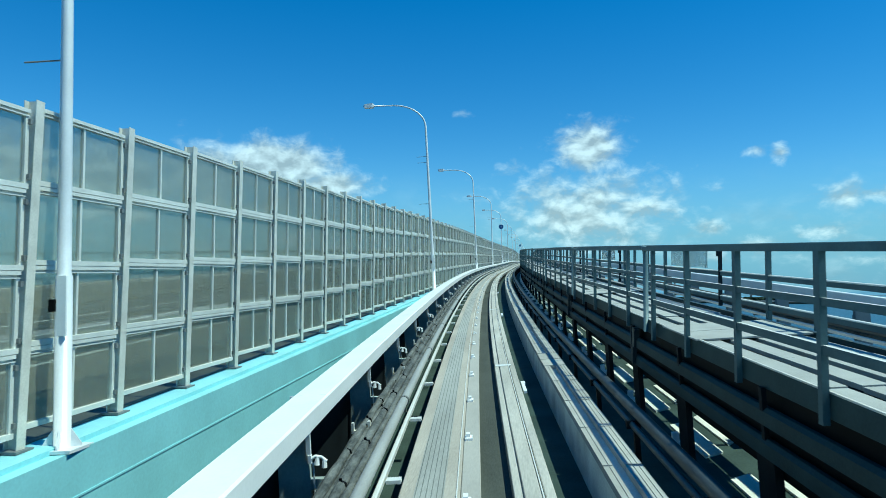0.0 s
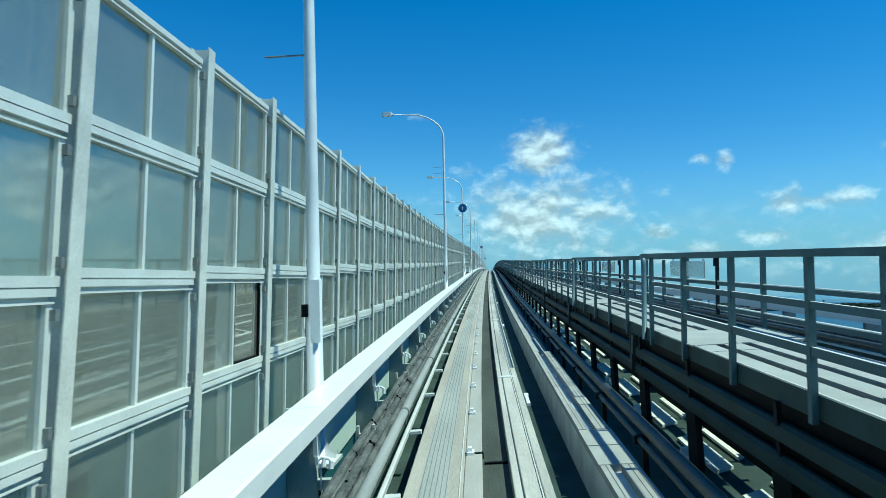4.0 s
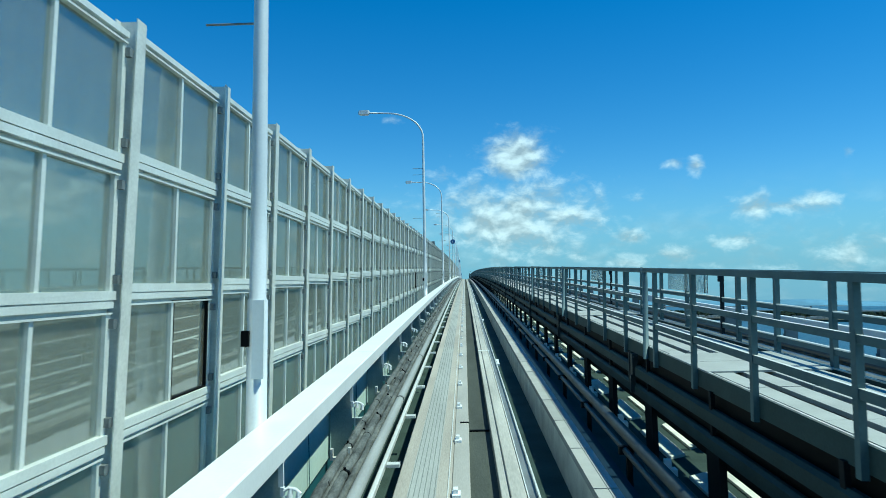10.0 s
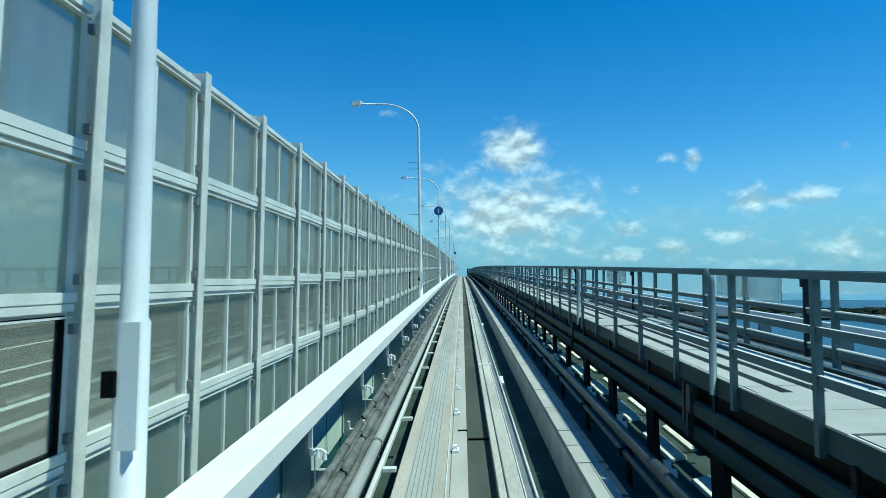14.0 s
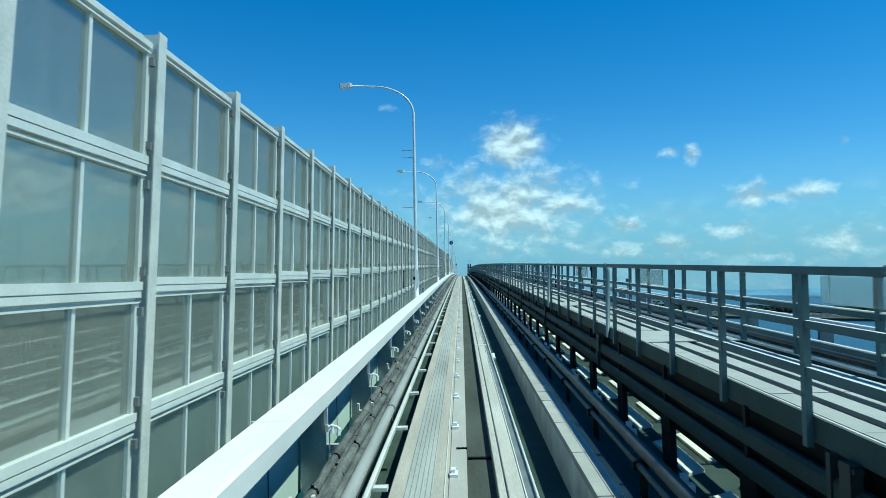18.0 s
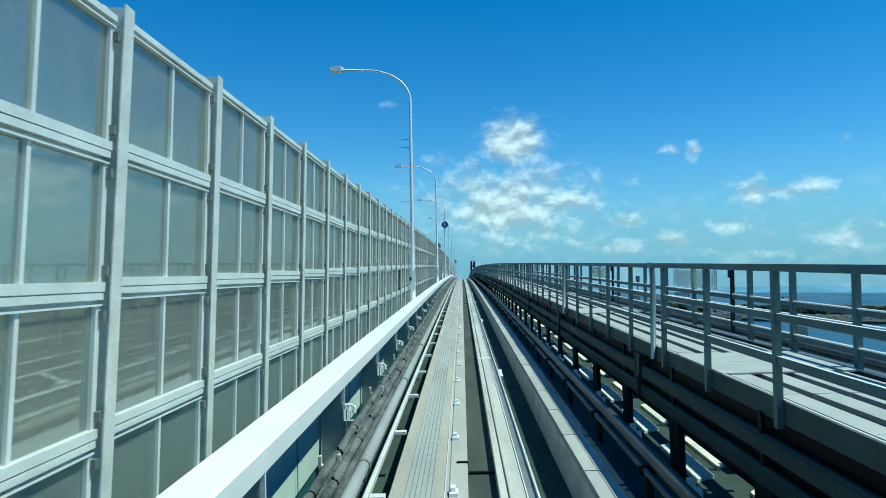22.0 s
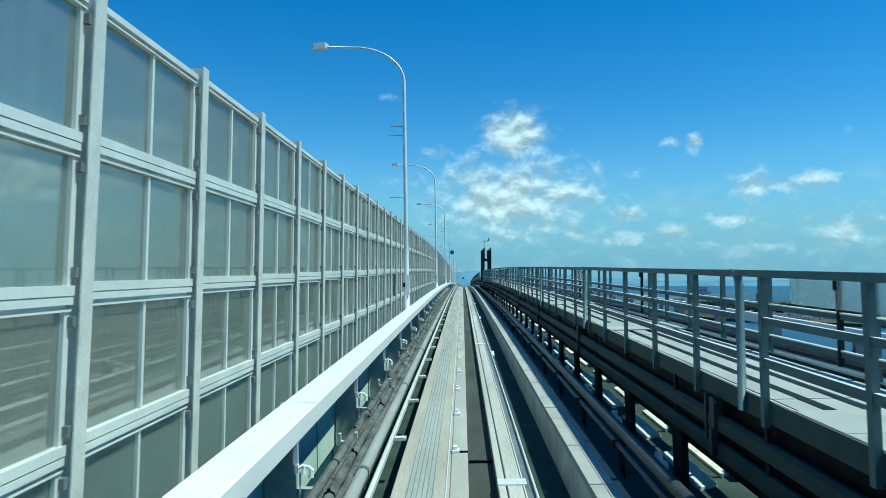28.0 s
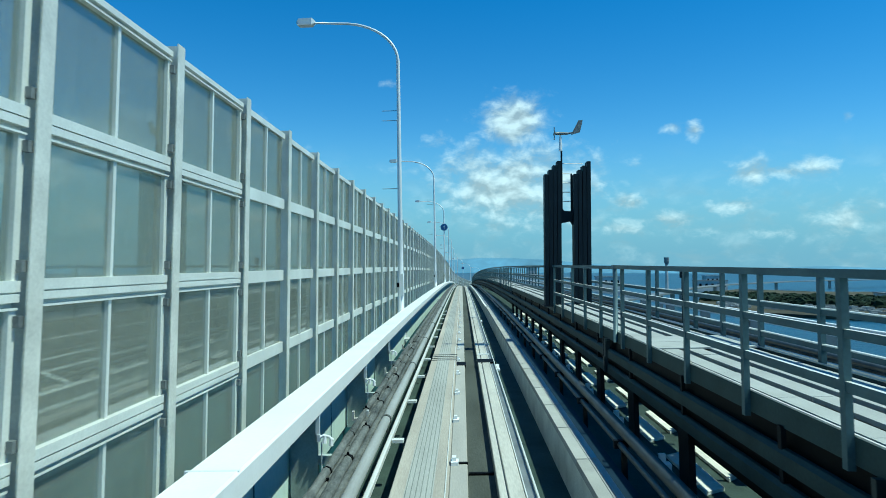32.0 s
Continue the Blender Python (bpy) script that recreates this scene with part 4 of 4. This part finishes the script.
# ---------------------------------------------------------------- maintenance platforms at the barrier
frame_door = mesh_of("door_frame", *boxes((0.02, 0.11, 0.08, 0.17, 0, 2.1), (0.02, 0.11, 1.83, 1.92, 0, 2.1), (0.02, 0.11, 0.17, 1.83, 2.02, 2.1), (0.02, 0.08, 0.97, 1.03, 0, 2.02), (0.02, 0.09, 0.17, 0.97, 0, 0.07), (0.02, 0.09, 1.03, 1.83, 0, 0.07)), "galv_dark")
door_pane = mesh_of("door_pane", *boxes((0.03, 0.036, 0, 0.80, 0, 1.95)), "pane")


def rail_part(name, pts, r, parent, material, sides=8):
    a = parent.matrix_world.inverted()
    return part(name, mesh_of(name, *tube([a @ p for p in pts], r, sides), material, False), parent)


def block(name, s, parent, box, material):
    v, f = boxes(box)
    m = parent.matrix_world.inverted() @ place(s, 0, 0, False)
    return part(name, mesh_of(name, [m @ Vector(p) for p in v], f, material), parent)


def cross_railing(e, s, x0, x1, posts, zs, foot):
    """A railing across the platform: posts and round rails."""
    for x, r in posts:
        rail_part("railing_post", [spot(s, x, foot), spot(s, x, zs[0] + 0.07)], r, e, "pole", 10)
    for z in zs:
        rail_part("rail", [spot(s, x0, z), spot(s, x1, z)], 0.016, e, "pole")


def barrier_door(s, z):
    d = thing("barrier_door", bay_matrix(s, z), "dark framed double door in the noise barrier", "door", "barrier doors")
    part("door_frame", frame_door, d)
    for y in (0.17, 1.03):
        part("door_pane", door_pane, d, Matrix.Translation((0, y, 0.07)))


def low_platform(s0, s1):
    """Landing level with the beam, between two cross railings."""
    e = thing("platform", place(s0, -2.2, -1.46), "white steel landing with tubular railings behind the parapet beam", "platform", "maintenance platforms")
    block("platform_floor", s0, e, (-2.6, -2.003, 0, s1 - s0, -1.54, -1.475), "white")
    block("stringer", s0, e, (-2.56, -2.48, 0.1, s1 - s0 - 0.1, -2.2, -1.54), "rail_blue")
    cross_railing(e, s1 - 0.1, -2.62, -1.62, ((-2.45, 0.036), (-1.8, 0.036)), (-0.2, -0.66, -1.12), -1.5)
    return e


e = low_platform(136.5, 137.9)
cross_railing(e, 139.0, -2.62, -1.72, ((-2.3, 0.024), (-1.84, 0.024)), (-0.2, -0.74, -1.26), -1.5)
block("step", 138.2, e, (-2.6, -2.1, 0, 0.35, -1.62, -1.56), "white")
barrier_door(136.56, -2.2)
e = thing("platform", place(140.7, -2.2, -1.22), "raised white steel platform with tubular railings and a grey portal", "platform", "maintenance platforms")
block("platform_floor", 140.7, e, (-2.6, -1.78, 0, 3.4, -1.33, -1.23), "white")
block("fascia", 140.7, e, (-2.58, -1.84, -0.03, 0.0, -1.50, -1.26), "rail_blue")
block("stringer", 140.7, e, (-2.56, -2.50, 0.1, 3.3, -2.3, -1.33), "rail_blue")
block("leg", 140.9, e, (-2.0, -1.93, 0, 0.07, -1.47, -1.33), "rail_blue")
rail_part("brace", [spot(140.8, -2.5, -2.1), spot(140.9, -1.95, -1.45)], 0.03, e, "pole")
cross_railing(e, 140.85, -2.62, -1.6, ((-2.4, 0.036), (-1.86, 0.036)), (0.22, -0.24, -0.69), -1.3)
cross_railing(e, 143.1, -2.62, -1.74, ((-2.5, 0.022), (-1.95, 0.022)), (0.16, -0.27, -0.72), -1.3)
for x, low in ((-1.84, -1.47), (-1.59, -1.75)):
    block("portal_post", 144.1, e, (x - 0.04, x + 0.04, -0.09, 0.09, low, 0.3), "bracket")
block("portal_head", 144.1, e, (-1.88, -1.55, -0.08, 0.08, 0.3, 0.36), "bracket")
barrier_door(140.56, -1.15)
low_platform(423.6, 425.6)
barrier_door(424.56, -2.2)

# ---------------------------------------------------------------- beam joints, distance plates, signs
joint_mesh = mesh_of("joint_cover", *boxes((-2.003, -1.603, -0.014, 0.014, -1.678, -1.4625)), "pole")
for s in np.arange(-4.6, NEAR_END, 12.0):
    fitting("beam_joints", joint_mesh, float(s), "thin grey joint strips across the parapet beam", "joint covers")


def distance_plate(s, digit):
    e = thing("distance_plate", place(s, -1.92, -1.44, False), "small white distance plate with a black numeral on the beam", "plate", "distance plates on the beam")
    part("plate", mesh_of("plate", *boxes((-0.08, 0.08, 0, 0.01, 0.02, 0.25)), "white"), e)
    part("stem", mesh_of("stem", *boxes((-0.015, 0.015, 0.01, 0.03, -0.03, 0.25)), "galv_dark"), e)
    cu = bpy.data.curves.new("numeral", "FONT")
    cu.body, cu.size, cu.align_x, cu.extrude = digit, 0.25, "CENTER", 0.002
    cu.materials.append(M["black"])
    ob = new("numeral", cu)
    ob.parent = e
    ob.matrix_basis = pose(0, -0.004, 0.045, 90)


distance_plate(45.6, "9")
distance_plate(311.1, "8")
disc2_v = [(0.42 * math.cos(a), 0.0, 0.42 * math.sin(a)) for a in (2 * math.pi * j / 28 for j in range(28))]
disc2_v += [(x, 0.03, z) for x, _, z in disc2_v]
sign_disc = mesh_of("sign_plate", disc2_v, [tuple(range(28)), tuple(range(28, 56))[::-1]] + [(j, 28 + j, 28 + (j + 1) % 28, (j + 1) % 28) for j in range(28)], "galv_dark")
sign_box = mesh_of("sign_plate", *boxes((-0.15, 0.15, 0, 0.05, -0.22, 0.22)), "galv_dark")
sign_post = mesh_of("sign_post", *tube([(0, 0.06, -4.6), (0, 0.06, 0.15)], 0.045, 10), "galv", False)
for s, mesh in ((213.4, sign_box), (419.0, sign_disc)):
    e = thing("road_sign", place(s, -2.88, 2.25, False), "road sign seen from its grey back, above the barrier", "road sign", "road signs behind the barrier")
    part("sign_plate", mesh, e)
    part("sign_post", sign_post, e)

# ---------------------------------------------------------------- wind gauge portal on the walkway
VANE_S, VX = 512.6, 2.95
e = thing("wind_gauge_tower", place(VANE_S, VX, -1.14, False), "dark blue steel fin portal topped by a wind vane", "wind gauge")
for k in range(4):
    for x, y in ((-0.70 + 0.115 * k, 0.02 * k), (0.07 + 0.125 * k, 0.05 * k)):
        w = 0.05
        part("fin", mesh_of("fin", *boxes((x - w, x + w, -0.2 + y, 0.14 + y, -0.02, 3.45 + 0.12 * k)), "vane"), e)
for x0, x1 in ((-0.70, -0.35), (0.07, 0.445)):
    part("backing_plate", mesh_of("backing_plate", *boxes((x0, x1, 0.04, 0.08, 0.0, 3.4)), "vane"), e)
part("cross_plate", mesh_of("cross_plate", [(-0.3, 0, 2.15), (-0.05, 0, 2.2), (0.03, 0, 2.05), (0.5, 0, 2.1), (0.5, 0, 2.6), (0.03, 0, 2.55), (-0.05, 0, 2.48), (-0.2, 0, 2.48), (-0.3, 0, 2.6),
      (-0.3, 0.06, 2.15), (-0.05, 0.06, 2.2), (0.03, 0.06, 2.05), (0.5, 0.06, 2.1), (0.5, 0.06, 2.6), (0.03, 0.06, 2.55), (-0.05, 0.06, 2.48), (-0.2, 0.06, 2.48), (-0.3, 0.06, 2.6)],
     [tuple(range(9)), tuple(range(9, 18))[::-1]] + [(i, 9 + i, 9 + (i + 1) % 9, (i + 1) % 9) for i in range(9)], "vane"), e)
part("base_plate", mesh_of("base_plate", *boxes((-0.78, 0.65, -0.2, 0.35, -0.06, -0.02)), "vane"), e)
for z in (2.75, 3.0, 3.25, 3.5, 3.77):
    part("rung", mesh_of("rung", *tube([(-0.26, 0.1, z), (0.02 if z < 3.7 else 0.3, 0.1, z)], 0.014, 6), "pole"), e)
for x in (-0.26, 0.0):
    part("stile", mesh_of("stile", *tube([(x, 0.1, 2.5), (x, 0.1, 4.15 if x < -0.1 else 3.5)], 0.025, 8), "vane"), e)
part("mast", mesh_of("mast", *tube([(-0.3, 0, 4.1), (-0.3, 0, 4.54)], 0.03, 10, [0.05, 0.025]), "pole"), e)
body_v, body_f = tube([(-0.44, 0, 4.57), (-0.32, 0, 4.57), (-0.1, 0, 4.57), (0.05, 0, 4.60)], 0.03, 10, [0.035, 0.045, 0.03, 0.012])
vane = part("vane_body", mesh_of("vane_body", body_v, body_f, "galv_dark", False), e)
part("tail_fin", mesh_of("tail_fin", [(-0.02, -0.008, 4.53), (0.22, -0.008, 4.60), (0.30, -0.008, 4.93), (0.19, -0.008, 4.93), (-0.02, 0.008, 4.53), (0.22, 0.008, 4.60), (0.30, 0.008, 4.93), (0.19, 0.008, 4.93)],
     [(0, 1, 2, 3), (7, 6, 5, 4)] + [(i, 4 + i, 4 + (i + 1) % 4, (i + 1) % 4) for i in range(4)], "galv_dark"), vane)
part("propeller", mesh_of("propeller", *boxes((-0.475, -0.455, -0.025, 0.025, 4.40, 4.74), (-0.474, -0.456, -0.16, 0.16, 4.55, 4.59)), "galv_dark"), vane)

# boards on the far fence
board_mesh = mesh_of("board", *boxes((0, 0.012, 0, 2.0, -0.53, -0.25), (0.012, 0.03, 0.1, 0.14, -0.53, -0.21), (0.012, 0.03, 1.86, 1.9, -0.53, -0.21)), "board")
for n in UNITS:
    if n > 27 and n % 2 == 0:  # farther on, only every second length has one
        continue
    s = unit(n) + (1.4 if n < 28 else -0.15)
    e = thing("fence_board", place(s, FAR_FENCE - 0.05, 0), "pale frosted plastic board fixed to the walkway fence", "board", "fence boards")
    part("board", board_mesh, e)

# ---------------------------------------------------------------- small fittings of the tracks
tie_mesh = mesh_of("tie_plate", *boxes((0.345, 0.635, -0.09, 0.09, RUN - 0.004, RUN + 0.014)), "alu")
lug_mesh = mesh_of("lug", *boxes((0.724, 0.775, -0.3, 0.3, RUN - 0.03, RUN + 0.01), (0.724, 0.79, 0.34, 0.5, RUN - 0.03, RUN + 0.004)), "white")
hang_mesh = mesh_of("guide_bracket", *boxes((1.70, 1.86, -0.03, 0.03, -2.12, -2.03), (1.78, 1.84, -0.03, 0.03, -2.64, -2.12)), "dark")
beacon_mesh = mesh_of("beacon", *boxes((-0.07, 0.058, -0.02, 0.02, RUN - 0.06, RUN + 0.01), (0.062, 0.35, -0.025, 0.025, RUN - 0.13, RUN - 0.105)), "black")
insul_mesh = mesh_of("insulator", *boxes((2.3, 2.5, -0.06, 0.06, -2.55, -2.47), (2.36, 2.44, -0.03, 0.03, -2.47, -2.36)), "white")
s = 0.85
while s < NEAR_END:
    fitting("tie_plates", tie_mesh, s, "steel tie plates across the centre rail", "tie plates")
    fitting("lugs", lug_mesh, s - 2.1, "small white lugs beside the centre rail", "lugs")
    s += 12.0 if not 245 < s < 256 else 6.0
s = -9.0
while s < NEAR_END:
    fitting("guide_brackets", hang_mesh, s, "dark steel brackets under the guide rail", "brackets")
    fitting("insulators", insul_mesh, s + 0.6, "small pale insulators under the conductor rails", "insulators")
    s += 2.4
for s in np.arange(6.0, NEAR_END, 31.0):
    fitting("track_beacons", beacon_mesh, float(s), "flat black cross pieces beside the running strip", "track beacon")

# ---------------------------------------------------------------- road hatching and far lines
chev = []
for k in range(140):
    s = -12 + 5.0 * k
    if s > 640:
        break
    w = wall_x(s)
    a, b, c_, d = spot(s, w - 5.3, -2.366 + wall_z(s)), spot(s + 1.2, w - 6.6, -2.355 + wall_z(s)), spot(s + 1.45, w - 6.6, -2.355 + wall_z(s)), spot(s + 0.25, w - 5.3, -2.366 + wall_z(s))
    chev.append(([a, b, c_, d], [(0, 1, 2, 3)]))
setting("road_hatching", join(*chev), "paint", "white painted slanting hatch bars between the lanes", "road marking", kind="stuff")
for x, z in ((-5.2, -2.366), (-6.7, -2.354)):
    setting("lane_line", sweep([(x - 0.09, z - 0.01), (x - 0.09, z), (x + 0.09, z), (x + 0.09, z - 0.01)], S0, S1, 6.0, wall_x), "paint", "white painted edge line of the hatching", "road marking")

# ---------------------------------------------------------------- distance: land, trees, buildings, hills
LAND = SEA + 2.0


def off(az, r):
    """Point r metres off the bridge's crown in the direction az."""
    return (-4.5 + r * math.sin(radians(az)), 494.3 + r * math.cos(radians(az)))


shore = [off(a, r) for a, r in ((19, 600), (20.5, 530), (22, 500), (27, 477), (31, 468), (40, 470), (55, 520), (75, 620), (75, 1500), (50, 1250), (40, 1100), (27, 960), (22, 1030), (19.2, 860))]
n = len(shore)
setting("ground", ([(x, y, LAND) for x, y in shore] + [(x, y, SEA - 2) for x, y in shore], [tuple(range(n))] + [(i, n + i, n + (i + 1) % n, (i + 1) % n) for i in range(n)]), "land", "flat dry reclaimed land beyond the water", "land")
rng = random.Random(4)


lot = []
for k in range(520):  # cars and stacked goods on the quay before the trees
    az = 20.5 + 45 * rng.random() ** 1.3
    x, y = off(az, float(np.interp(az, [20, 31, 45, 66], [545, 485, 500, 580])) + rng.choice((14, 32, 50, 75)) + rng.uniform(-2, 2))
    w, h = rng.choice(((1.2, 1.2), (1.6, 1.4), (2.6, 2.0)))
    lot.append(boxes((x - w, x + w, y - 1, y + 1, LAND, LAND + h)))
setting("quay_clutter", join(*lot), "tube_grey", "rows of pale parked vehicles and goods on the far quay", "vehicles", kind="stuff")


def clump(x, y, z, r):
    """A low lumpy tree crown of a few dozen faces."""
    vs, fs = [], []
    for i in range(4):
        for j in range(7):
            a, b = 2 * math.pi * j / 7 + rng.uniform(-0.3, 0.3), (0.12, 0.5, 0.85, 1.15)[i]
            q = r * rng.uniform(0.75, 1.2)
            vs.append((x + q * math.cos(a) * math.cos(b), y + q * math.sin(a) * math.cos(b), z + q * 0.9 * math.sin(b) * 1.1))
    for i in range(3):
        fs += [(i * 7 + j, i * 7 + (j + 1) % 7, i * 7 + 7 + (j + 1) % 7, i * 7 + 7 + j) for j in range(7)]
    fs.append(tuple(range(21, 28)))
    return vs, fs


trees = []
for k in range(1700):
    az = 19.6 + 48 * rng.random() ** 1.3
    r = float(np.interp(az, [20, 24, 31, 66], [640, 610, 590, 700])) + rng.uniform(0, 120)
    trees.append(clump(*off(az, r), LAND, rng.uniform(2.8, 6.2)))
setting("far_woods", join(*trees), "leaves", "dark green belt of trees on the far land", "trees", kind="stuff")
for k, (x, y, w, d, h) in enumerate(((420, 1150, 50, 30, 5), (560, 1120, 60, 30, 5), (700, 1080, 60, 30, 5), (440, 1720, 24, 20, 15), (165, 1480, 24, 20, 22), (210, 1500, 34, 20, 16), (330, 1420, 40, 20, 12), (120, 1700, 16, 14, 30))):
    e = thing("far_building", Matrix.Translation((x, y, LAND)), "distant pale low building across the water", "building", "far buildings")
    part("wall", mesh_of("wall", *boxes((-w / 2, w / 2, -d / 2, d / 2, -3, h)), "far_wall"), e)
    part("roof", mesh_of("roof", *boxes((-w / 2 - 0.6, w / 2 + 0.6, -d / 2 - 0.6, d / 2 + 0.6, h, h + 0.8)), "galv_dark"), e)
    nw = max(3, int(w / 8))
    for i in range(nw):
        xx = -w / 2 + (i + 0.5) * w / nw
        part("window", mesh_of("window", *boxes((xx - 1.6, xx + 1.6, -d / 2 - 0.1, -d / 2 - 0.02, h * 0.35, h * 0.7)), "dark"), e)
e = thing("far_tower", Matrix.Translation((282, 1452, LAND)), "slender distant control tower with a wider head", "tower")
part("shaft", mesh_of("shaft", *tube([(0, 0, -3), (0, 0, 36)], 3.0, 10, [2.4, 1.8]), "far_wall"), e)
part("cab", mesh_of("cab", *tube([(0, 0, 34), (0, 0, 38), (0, 0, 44)], 5, 10, [2.2, 3.6, 3.6]), "rail_blue"), e)
# a far viaduct curving over the water
pts = [Vector((x, y, SEA + 11)) for x, y in ((60, 850), (111, 943), (160, 1040), (203, 1130), (300, 1290), (480, 1500), (900, 1800))]
e = thing("far_viaduct", Matrix.Translation(pts[0]), "long pale viaduct across the water, far off", "viaduct")
inv = e.matrix_world.inverted()
v, f = [], []
for i, p in enumerate(pts):
    dr = (pts[min(i + 1, 6)] - pts[max(i - 1, 0)]).normalized().cross(Vector((0, 0, 1)))
    v += [inv @ (p + dr * 5 + Vector((0, 0, q))) for q in (0, 1.3)] + [inv @ (p - dr * 5 + Vector((0, 0, q))) for q in (1.3, 0)]
f = [(i * 4 + j, i * 4 + (j + 1) % 4, i * 4 + 4 + (j + 1) % 4, i * 4 + 4 + j) for i in range(6) for j in range(4)]
part("deck", mesh_of("deck", v, f, "galv_dark"), e)
for i in range(6):
    for u in (0.2, 0.7):
        p = pts[i].lerp(pts[i + 1], u)
        part("pier", mesh_of("pier", *boxes((p.x - pts[0].x - 1.5, p.x - pts[0].x + 1.5, p.y - pts[0].y - 1.5, p.y - pts[0].y + 1.5, -15, 0)), "tube_grey"), e)
# hills along the horizon
hv, hf = [], []
N = 240
for i in range(N):
    a = radians(-100 + 200 * i / (N - 1))
    h = 45 + 60 * noise.noise((i * 0.045, 1.3, 0)) + 30 * noise.noise((i * 0.17, 4.1, 0)) + 9 * noise.noise((i * 0.6, 7.7, 0))
    h = max(8, 0.45 * (h + 20) + 10) + 62 * math.exp(-((math.degrees(a) - 2) / 8) ** 2)
    x, y = 4700 * math.sin(a), 4700 * math.cos(a)
    hv += [(x * 0.97, y * 0.97, SEA), (x, y, SEA + h), (x * 1.03, y * 1.03, SEA)]
for i in range(N - 1):
    hf += [(i * 3, i * 3 + 3, i * 3 + 4, i * 3 + 1), (i * 3 + 1, i * 3 + 4, i * 3 + 5, i * 3 + 2)]
setting("backdrop_hills", (hv, hf), "hills", "low hills along the horizon, distance haze painted into their blue", "hills", flat=False)

# expansion joint of the guideway beside the wind gauge
e = thing("expansion_joint", place(509.8, 0.5, RUN), "black expansion joint across the rails with a steel comb plate", "expansion joint")
inv = e.matrix_world.inverted()
m = inv @ place(509.8, 0, 0)
for nm, bx, ma in (("gap", (0.34, 0.74, -0.25, 0.25, RUN - 0.05, RUN + 0.008), "black"), ("gap", (-0.12, 0.08, -0.6, -0.1, RUN - 0.05, RUN + 0.004), "black")):
    v, f = boxes(bx)
    part(nm, mesh_of(nm, [m @ Vector(p) for p in v], f, ma), e)
for k in range(4):
    v, f = boxes((-0.71, -0.12, 0.2 + 0.3 * k, 0.26 + 0.3 * k, RUN - 0.02, RUN + 0.012))
    part("comb_bar", mesh_of("comb_bar", [m @ Vector(p) for p in v], f, "tray"), e)
# traffic cones in the hatched strip of the road
cone_v, cone_f = tube([(0, 0, 0.03), (0, 0, 0.62)], 0.1, 12, [0.12, 0.03])
cone_body = mesh_of("cone_body", cone_v, cone_f, "cone", False)
cone_base = mesh_of("cone_base", *boxes((-0.18, 0.18, -0.18, 0.18, 0, 0.03)), "black")
for s in (94.0, 97.5, 101.0, 104.5, 437.0, 441.0, 500.0):
    e = thing("traffic_cone", place(s, wall_x(s) - 5.9, -2.352 + wall_z(s)), "orange-red traffic cone on the hatched strip of the road", "traffic cone", "traffic cones on the road")
    part("cone_body", cone_body, e)
    part("cone_base", cone_base, e)
